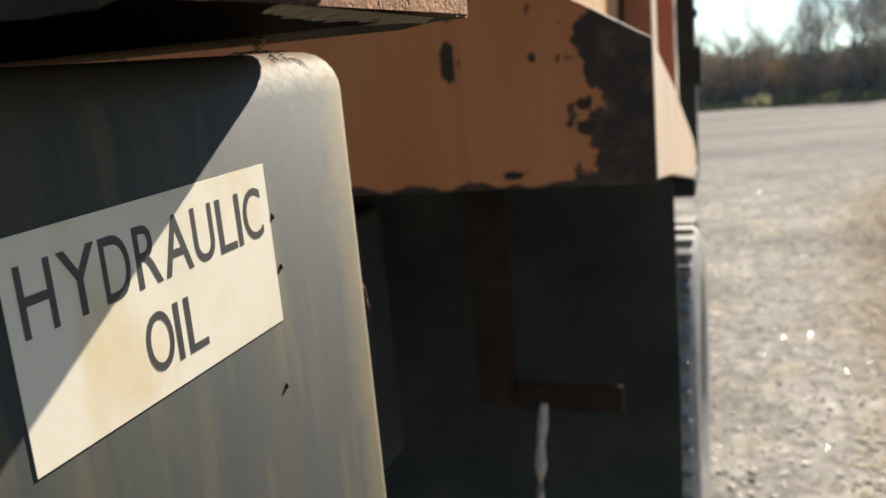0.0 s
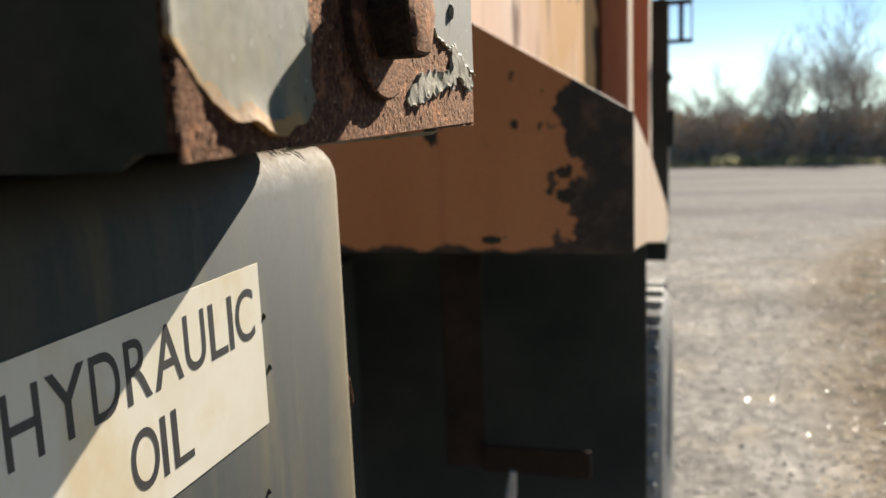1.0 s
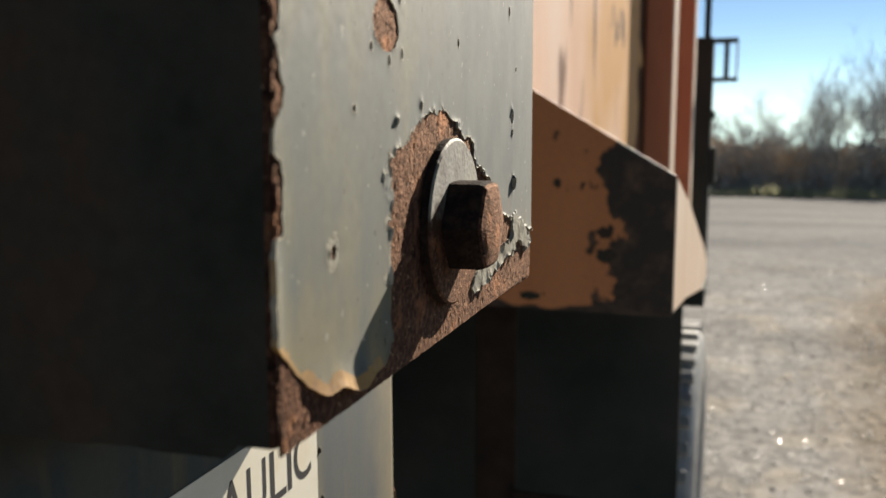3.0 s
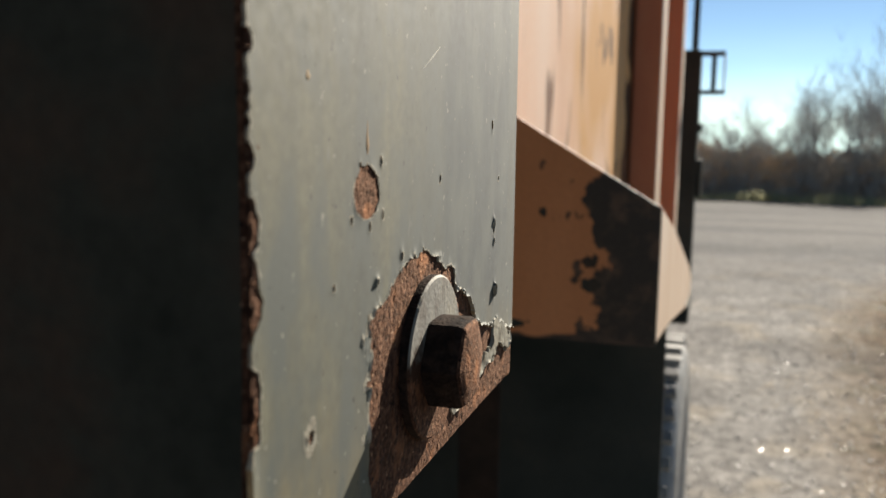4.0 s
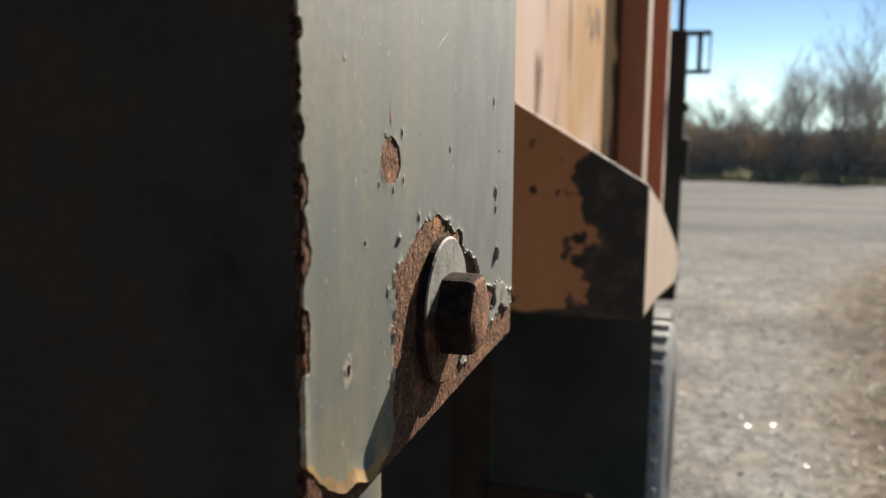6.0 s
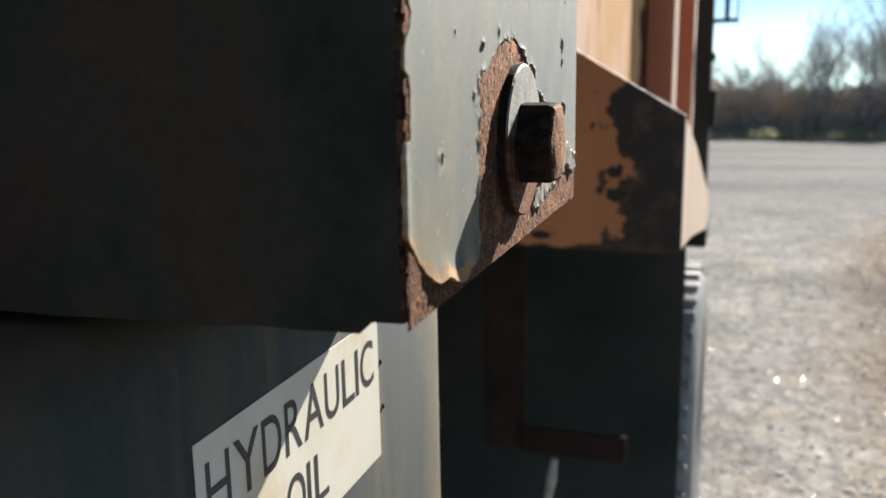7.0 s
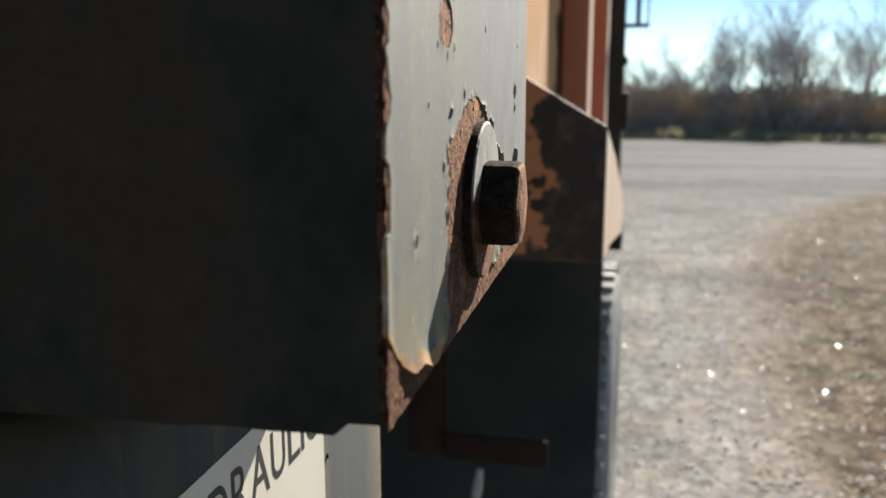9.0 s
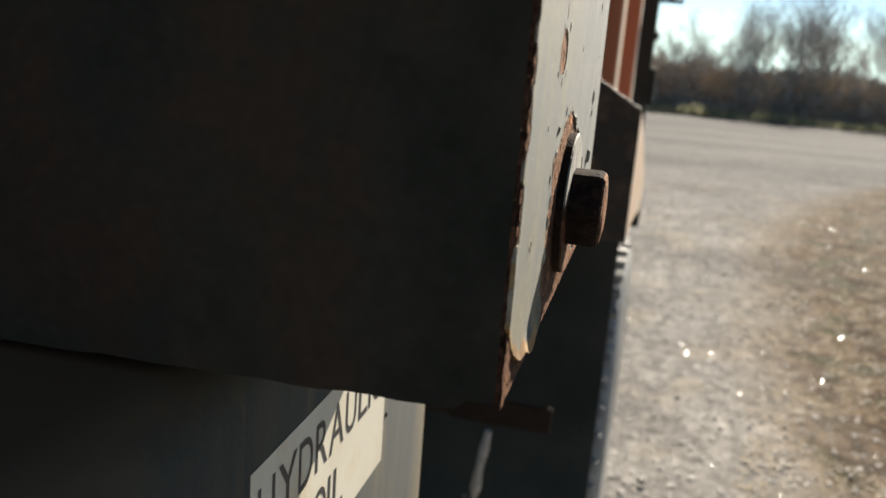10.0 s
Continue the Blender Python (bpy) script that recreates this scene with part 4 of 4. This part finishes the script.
def build_tank():
    t = empty("hydraulic_oil_tank", "green-grey steel hydraulic oil tank with a white lettered label", "oil tank")
    # rolled shell: rounded outline in plan, rounded top rim
    bm = bmesh.new()
    rad, top, roll = 0.011, 1.4955, 0.015
    x0, x1, y0, y1 = -0.52, TANK_X, -0.55, 0.0453

    def ring(inset, z):
        r = max(rad - inset, 0.002)
        pts = []
        for cx, cy, a0 in ((x1 - inset - r, y1 - inset - r, 0), (x0 + inset + r, y1 - inset - r, 90), (x0 + inset + r, y0 + inset + r, 180), (x1 - inset - r, y0 + inset + r, 270)):
            for k in range(7):
                a = radians(a0 + 15 * k)
                pts.append(bm.verts.new((cx + r * math.cos(a), cy + r * math.sin(a), z)))
        return pts

    rings = [ring(0, 1.05), ring(0, top - roll)]
    for a in (15, 30, 45, 60, 75, 90):
        rings.append(ring(roll * (1 - math.cos(radians(a))), top - roll + roll * math.sin(radians(a))))
    for a, b in zip(rings, rings[1:]):
        for i in range(len(a)):
            bm.faces.new((a[i], a[(i + 1) % len(a)], b[(i + 1) % len(a)], b[i]))
    bm.faces.new(rings[-1])
    bm.faces.new(rings[0][::-1])
    part("shell", bm, TANKPAINT, t, smooth=True)
    lab = part("label", box_bm((TANK_X - 0.0002, -0.1385, 1.4105), (TANK_X + 0.00025, -0.0287, 1.4615)), LABEL, t, "aged white vinyl label")
    for char, y0, y1 in (("H", -0.1346, -0.1242), ("Y", -0.1222, -0.1098), ("D", -0.1085, -0.0983), ("R", -0.0961, -0.0863), ("A", -0.0849, -0.0724),
                         ("U", -0.0708, -0.0608), ("L", -0.0584, -0.0493), ("I", -0.0482, -0.0458), ("C", -0.0441, -0.0332)):
        letter(char, y0, y1, 1.4395, 1.4552, lab)
    for char, y0, y1 in (("O", -0.0972, -0.0860), ("I", -0.0847, -0.0825), ("L", -0.0799, -0.0708)):
        letter(char, y0, y1, 1.4171, 1.4327, lab)
    for y, z in ((-0.0268, 1.4443), (-0.0255, 1.4275), (-0.032, 1.389)):
        bm = bmesh.new()
        bmesh.ops.create_icosphere(bm, subdivisions=2, radius=1.0)
        for v in bm.verts:
            v.co = Vector((TANK_X + 0.0008 * v.co.x, y + 0.0009 * v.co.y, z + 0.0011 * v.co.z * (1 + 0.3 * v.co.y)))
        part("rivet", bm, DARKSTEEL, t, "small rusted rivet stub", True)
    # rusted chip on the rolled edge
    bm = bmesh.new()
    tube(bm, [(TANK_X - 0.004, 0.0422, 1.386), (TANK_X - 0.003, 0.0425, 1.392), (TANK_X - 0.0035, 0.0424, 1.401), (TANK_X - 0.005, 0.043, 1.406)], [0.0008, 0.0022, 0.0019, 0.0006], 8)
    part("rust_chip", bm, RUST, t, "rusted chip on the tank's rolled edge")


def build_sprig():
    """A dry curled leaf and stalks standing on the tank's shoulder."""
    e = empty("dry_leaf", "curled dry brown leaf with stalks caught on the oil tank", "leaf")
    rnd = random.Random(5)
    o = Vector((-0.0705, -0.0062, 1.4962))
    for k in range(6):
        a = rnd.uniform(0, 6.3)
        d = Vector((0.5 * math.cos(a), math.sin(a), rnd.uniform(0.1, 0.6)))
        bm = bmesh.new()
        l = rnd.uniform(0.003, 0.007)
        tube(bm, [o, o + d * l * 0.5 + Vector((0, 0, 0.0008)), o + d * l + Vector((0, 0, -0.0006))], [0.0004, 0.00035, 0.00015], 5)
        part("stalk", bm, STRAW, e)
    bm = bmesh.new()
    rows = []
    for i in range(7):
        u = i / 6
        w = 0.0012 * math.sin(math.pi * (0.1 + 0.85 * u))
        c = o + Vector((0.001, -0.003 + 0.006 * u, 0.0012 + 0.0024 * math.sin(3 * u)))
        rows.append([bm.verts.new(c + Vector((w * t, 0, 0.35 * w * t * t / 1.0))) for t in (-1, 0, 1)])
    for a, b in zip(rows, rows[1:]):
        for j in range(2):
            bm.faces.new((a[j], a[j + 1], b[j + 1], b[j]))
    bmesh.ops.solidify(bm, geom=bm.faces[:], thickness=0.0002)
    part("blade", bm, BRUSH, e)


def build_debris():
    rnd = random.Random(8)
    bm = bmesh.new()
    for i in range(34):
        y, x = rnd.gauss(0.006, 0.0045), rnd.uniform(TANK_X - 0.026, TANK_X - 0.006)
        a, l = rnd.gauss(0.9, 0.5), rnd.uniform(0.002, 0.007)
        d = Vector((math.cos(a), math.sin(a), 0.0)) * l
        inset = min(0.015, TANK_X - x)
        c = Vector((x, y, 1.4805 + math.sqrt(max(0.0, 0.015 ** 2 - (0.015 - inset) ** 2)) + 0.0004))
        far = min(0.015, max(0.0, TANK_X - x - d.x))
        d.z = 1.4805 + math.sqrt(max(0.0, 0.015 ** 2 - (0.015 - far) ** 2)) + 0.0006 - c.z
        tube(bm, [c, c + d * 0.5 + Vector((0, 0, 0.0006)), c + d], [0.0002, 0.0003, 0.0001], 4)
    tagged(part("leaf_litter", bm, SHADERUST), "dry leaf crumbs and twigs caught on the tank top", "leaf litter", kind="stuff")


# ---- the orange body ----
def build_body():
    b = empty("dump_body", "faded orange steel dump body with ribs and worn black corners", "dump body")
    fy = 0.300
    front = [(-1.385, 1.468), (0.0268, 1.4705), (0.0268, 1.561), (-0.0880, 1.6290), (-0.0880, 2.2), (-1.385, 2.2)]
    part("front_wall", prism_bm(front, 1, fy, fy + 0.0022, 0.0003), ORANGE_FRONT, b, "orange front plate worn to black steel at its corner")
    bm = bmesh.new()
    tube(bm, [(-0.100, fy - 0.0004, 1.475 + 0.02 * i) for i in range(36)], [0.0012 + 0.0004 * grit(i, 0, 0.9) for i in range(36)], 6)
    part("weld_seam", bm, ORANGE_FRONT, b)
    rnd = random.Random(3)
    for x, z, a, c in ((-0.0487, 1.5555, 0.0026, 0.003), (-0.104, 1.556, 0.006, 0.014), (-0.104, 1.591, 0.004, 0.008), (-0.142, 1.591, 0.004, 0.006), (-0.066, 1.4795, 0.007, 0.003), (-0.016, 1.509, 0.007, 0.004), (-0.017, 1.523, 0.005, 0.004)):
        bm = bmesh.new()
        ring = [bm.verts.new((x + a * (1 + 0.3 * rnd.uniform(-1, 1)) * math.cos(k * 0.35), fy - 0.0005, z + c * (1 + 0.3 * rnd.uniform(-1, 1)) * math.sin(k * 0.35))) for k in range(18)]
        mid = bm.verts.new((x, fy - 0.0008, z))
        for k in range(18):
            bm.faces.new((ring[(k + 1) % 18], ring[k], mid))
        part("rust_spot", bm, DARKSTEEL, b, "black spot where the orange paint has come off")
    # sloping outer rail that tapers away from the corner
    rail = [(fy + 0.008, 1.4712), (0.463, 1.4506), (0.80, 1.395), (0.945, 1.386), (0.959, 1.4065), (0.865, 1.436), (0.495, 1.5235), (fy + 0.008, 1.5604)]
    part("corner_rail", prism_bm(rail, 0, 0.0205, 0.0268, 0.0012), LITORANGE, b, "tapering orange rail coloured bright for sunlight")
    part("side_panel", prism_bm([(fy + 0.008, 1.482), (0.93, 1.397), (1.71, 1.373), (1.71, 2.2), (fy + 0.008, 2.2)], 0, -0.092, -0.0835), PEACH, b, "pale peach-orange side sheet")
    part("floor", prism_bm([(fy + 0.0085, 1.469), (0.93, 1.384), (0.93, 1.396), (fy + 0.0085, 1.481)], 0, -1.38, 0.0202), DARKFRAME, b, "dark rusted underside of the body")
    part("floor", prism_bm([(0.9305, 1.384), (1.71, 1.360), (1.71, 1.372), (0.9305, 1.396)], 0, -1.38, -0.0838), DARKFRAME, b, "dark rusted underside of the body")
    part("hinge_block", box_bm((-0.02, 0.87, 1.359), (0.028, 0.99, 1.383), 0.003), BLACK, b)
    # enlarged about the camera's mean position, then let down, to fit the camera's view
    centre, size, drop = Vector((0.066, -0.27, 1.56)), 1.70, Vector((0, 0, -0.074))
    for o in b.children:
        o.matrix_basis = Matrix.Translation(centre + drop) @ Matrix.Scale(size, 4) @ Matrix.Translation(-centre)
    for y, w, x in ((2.16, 0.15, -0.114), (2.64, 0.13, -0.086)):
        rib = part("rib", box_bm((-0.187, y, 1.16), (x, y + w, 2.57), 0.005), REDORANGE, b, "red-orange pressed side rib, its sunlit outer face coloured pale")
        rib.data.materials.append(LITORANGE)
        # the face towards the sun gets the lit copy
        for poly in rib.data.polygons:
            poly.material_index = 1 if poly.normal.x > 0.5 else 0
    rear = part("rear_post", box_bm((-0.115, 3.12, 0.95), (-0.043, 3.24, 1.835), 0.006), BLACK, b, "dark rear corner post")
    part("rear_block", box_bm((-0.043, 3.13, 1.30), (-0.022, 3.2, 1.44), 0.006), BLACK, rear)
    bm = bmesh.new()
    tube(bm, [(-0.055, 3.15, 1.556), (-0.036, 3.15, 1.556), (-0.03, 3.15, 1.556)], [0.02, 0.018, 0.01], 10)
    part("knob", bm, BLACK, rear)
    bm = bmesh.new()
    tube(bm, [(-0.069, 3.16, 1.83), (-0.069, 3.16, 2.6)], [0.012, 0.012], 8)
    part("pole", bm, BLACK, b, "thin dark pole")
    br = part("lamp_bracket", box_bm((-0.043, 3.14, 1.814), (0.04, 3.17, 1.832), 0.003), BLACK, b, "dark steel lamp bracket")
    part("bar", box_bm((-0.043, 3.14, 1.676), (0.043, 3.17, 1.692), 0.003), BLACK, br)
    part("bar", box_bm((0.034, 3.145, 1.690), (0.041, 3.165, 1.816), 0.002), GALV, br)
    part("bar", box_bm((-0.008, 3.145, 1.690), (0.010, 3.165, 1.816), 0.002), BLACK, br)


def build_unseen_wall():
    # unseen wall in place of the cab, keeps sky light off the near faces
    w = part("wall_unseen", box_bm((-2.3, -1.3, 0.75), (0.02, -1.1, 2.7), 0.03), WALLBLACK)
    tagged(w, "plain black wall out of view in place of the cab, added to block light", "wall", kind="structure")


# ---- chassis, black sheet, wheel ----
def build_chassis():
    c = empty("truck_chassis", "black truck chassis frame with dusty rusted brackets under the body", "chassis")
    for x in (-0.78, -1.6):
        part("frame_rail", box_bm((x - 0.05, -0.4, 0.85), (x + 0.05, 4.2, 1.1), 0.006), BLACK, c)
    part("bracket_post", box_bm((-0.312, 0.995, 0.94), (-0.247, 1.003, 1.285), 0.002), DARKBROWN, c, "dark rust-brown bracket")
    part("bracket_bar", box_bm((-0.25, 0.985, 0.938), (-0.085, 0.992, 0.982), 0.002), DARKBROWN, c, "dark rust-brown bracket")
    part("cross_member", box_bm((-2.1, 1.02, 0.80), (-0.5, 1.12, 1.25), 0.008), BLACK, c)
    bm = bmesh.new()
    tube(bm, [(-0.129, 0.64, 1.098), (-0.132, 0.64, 1.073), (-0.136, 0.64, 1.048), (-0.139, 0.645, 1.018), (-0.145, 0.66, 0.97), (-0.18, 0.8, 0.91)],
         [0.004, 0.006, 0.0045, 0.007, 0.0045, 0.0045], 10)
    part("hydraulic_hose", bm, GALV, c, "pale hydraulic hose with crimped ends")
    # curved black sheet in front of the wheel, fills the dark space under the body
    bm = bmesh.new()
    rows = []
    for i in range(14):
        z = 1.302 - 0.76 * i / 13
        y = 1.36 + 0.06 * math.sin(i * 0.25)
        rows.append([bm.verts.new((x, y + k, z)) for k in (0, 0.012) for x in (-2.2, -0.5, -0.027)])
    for a, d in zip(rows, rows[1:]):
        for i, j in ((0, 1), (1, 2), (2, 5), (5, 4), (4, 3), (3, 0)):
            bm.faces.new((a[i], a[j], d[j], d[i]))
    for r in (rows[0], rows[-1]):
        bm.faces.new((r[0], r[1], r[2], r[5], r[4], r[3]))
    bmesh.ops.recalc_face_normals(bm, faces=bm.faces[:])
    part("black_sheet", bm, BLACK, c, "curved black sheet under the body")
    build_wheel(c)


def build_wheel(w):
    cy, cz, R = 2.12, 0.5, 0.5
    bm = bmesh.new()
    prof = [(-0.030, 0.27), (-0.012, 0.33), (-0.004, 0.40), (-0.012, 0.455), (-0.028, 0.482), (-0.15, 0.488), (-0.262, 0.482), (-0.28, 0.455), (-0.288, 0.40), (-0.28, 0.33), (-0.262, 0.27)]
    rings = []
    for k in range(96):
        a = k * math.tau / 96
        rings.append([bm.verts.new((x, cy + r * math.cos(a), cz + r * math.sin(a))) for x, r in prof])
    for k in range(96):
        p, q = rings[k], rings[(k + 1) % 96]
        for i in range(len(prof) - 1):
            bm.faces.new((p[i], p[i + 1], q[i + 1], q[i]))
    bmesh.ops.recalc_face_normals(bm, faces=bm.faces[:])
    tyre = part("tyre", bm, RUBBER, w, smooth=True)
    lug = bpy.data.meshes.new("lug")
    lb = box_bm((-0.085, -0.013, 0), (0.0, 0.013, 0.022), 0.003)
    lb.to_mesh(lug)
    lb.free()
    lug.materials.append(RUBBER)
    for side in (0, 1):
        for k in range(48):
            o = new("lug", lug)
            o.parent = tyre
            a = (k + 0.5 * side) * math.tau / 48
            o.matrix_basis = Matrix.Translation((-0.02 if side == 0 else -0.187, cy + 0.480 * math.cos(a), cz + 0.480 * math.sin(a))) @ Matrix.Rotation(a - math.pi / 2, 4, "X") @ Matrix.Rotation(0.0, 4, "Z")
    bm = bmesh.new()
    tube(bm, [(-0.24, cy, cz), (-0.06, cy, cz), (-0.045, cy, cz)], [0.28, 0.28, 0.25], 40)
    part("rim", bm, GALV, w, "dusty steel rim")


# ---- verge and trees ----
def build_verge():
    rnd = random.Random(11)
    V, F = [], []
    for i in range(14000):
        x, y = rnd.uniform(-12, 26), 43.8 + 2.6 * rnd.random()
        z = ground_height(x, y)
        h = rnd.uniform(0.2, 0.7) * (0.6 + 0.8 * max(0, grit(x, y, 0.3)))
        a = rnd.uniform(0, 3.14)
        d = Vector((math.cos(a), math.sin(a), 0)) * 0.04
        lean = Vector((rnd.uniform(-0.1, 0.1), rnd.uniform(-0.1, 0.1), h))
        o = len(V)
        c = Vector((x, y, z - 0.02))
        V += [c - d, c + d, c + lean]
        F.append([o, o + 1, o + 2])
    me = bpy.data.meshes.new("verge_grass")
    me.from_pydata(V, [], F)
    me.materials.append(GRASS)
    tagged(new("verge_grass", me), "rough yellow-green grass along the yard's far edge", "grass", kind="stuff")
    # undergrowth
    V, F = [], []
    for i in range(85000):
        x, y = rnd.uniform(-14, 30), 46.2 + 7.0 * rnd.random()
        z = ground_height(x, y)
        tall = 2.35 + 1.1 * grit(x, y, 0.30, 2.0) + 0.7 * grit(x, y, 1.1, 4.0)
        c = Vector((x, y, z + tall * rnd.random() ** 1.35))
        l = rnd.uniform(0.15, 0.5)
        d = Vector((rnd.uniform(-0.5, 0.5), rnd.uniform(-0.3, 0.3), rnd.uniform(0.3, 1.0))).normalized() * l
        s = Vector((rnd.uniform(-1, 1), rnd.uniform(-1, 1), 0)).normalized() * rnd.uniform(0.015, 0.075)
        o = len(V)
        V += [c - s, c + s, c + d + s * 0.3, c + d - s * 0.3]
        F.append([o, o + 1, o + 2, o + 3])
    me = bpy.data.meshes.new("undergrowth")
    me.from_pydata(V, [], F)
    me.materials.append(BRUSH)
    tagged(new("undergrowth", me), "dense leafless brown undergrowth at the wood's edge", "undergrowth", kind="stuff")


def make_tree(seed, height):
    rnd = random.Random(seed)
    t = empty("tree", "bare grey-brown tree in the thicket behind the yard", "tree", "trees behind the yard")
    wood, twigs = bmesh.new(), bmesh.new()

    def grow(p, d, length, r, level):
        pts, rad = [p], [r]
        for i in range(5):
            d = (d + Vector((rnd.uniform(-1, 1), rnd.uniform(-1, 1), rnd.uniform(-0.3, 0.8))) * (0.13 + 0.07 * level)).normalized()
            p = p + d * length / 5
            pts.append(p)
            rad.append(r * (1 - 0.7 * (i + 1) / 5))
        tube(wood if level < 2 else twigs, pts, rad, 6 if level < 2 else 3)
        if level < 3:
            for k in range((10, 7, 7)[level]):
                i = rnd.randint(1 if level else 3, 5)
                a = rnd.uniform(0, math.tau)
                out = Vector((math.cos(a), math.sin(a), rnd.uniform(0.3, 1.3))).normalized()
                grow(pts[i], (d * 0.5 + out).normalized(), length * rnd.uniform(0.38, 0.62), max(rad[i] * 0.55, 0.0075), level + 1)

    grow(Vector((0, 0, -0.1)), Vector((rnd.uniform(-0.1, 0.1), 0, 1)), height * 0.72, height * 0.014, 0)
    part("trunk", wood, BARK, t)
    part("crown", twigs, BARK, t)
    return t


def build_trees():
    rnd = random.Random(21)
    kinds = [make_tree(s, h) for s, h in ((1, 4.6), (2, 5.4), (3, 4.4), (4, 6.2), (5, 7.8))]
    high = (4.6, 5.4, 4.4, 6.2)
    spots = []
    for i in range(66):
        x = -13 + 42 * (i + rnd.random()) / 66
        spots.append((x, rnd.uniform(47.0, 55.0)))
    for i, k in enumerate(kinds):
        px, py = ((1.4, 50.0), (6.6, 49.5), (3.4, 49.0), (10.5, 48.5), (8.4, 51.0))[i]
        k.matrix_basis = pose(px, py, ground_height(px, py), 0, 0, 40 * i)
    for i, (x, y) in enumerate(spots):
        n = rnd.choice((0, 1, 2, 3, 0, 2))
        k = kinds[n]
        right = max(0.0, min(1.0, (x - 2.8) / 1.2))
        s = (rnd.uniform(3.3, 4.4) * (1 - right) + rnd.uniform(4.4, 6.2) * right) / high[n]
        o = copy_thing(k, pose(x, y, ground_height(x, y), 0, 0, rnd.uniform(0, 360)))
        o.scale = (s, s, s)


build_ground()
build_post()
build_tank()
build_body()
build_unseen_wall()
build_chassis()
build_verge()
build_trees()
build_stones()
build_litter()
build_quartz()
build_debris()
build_sprig()
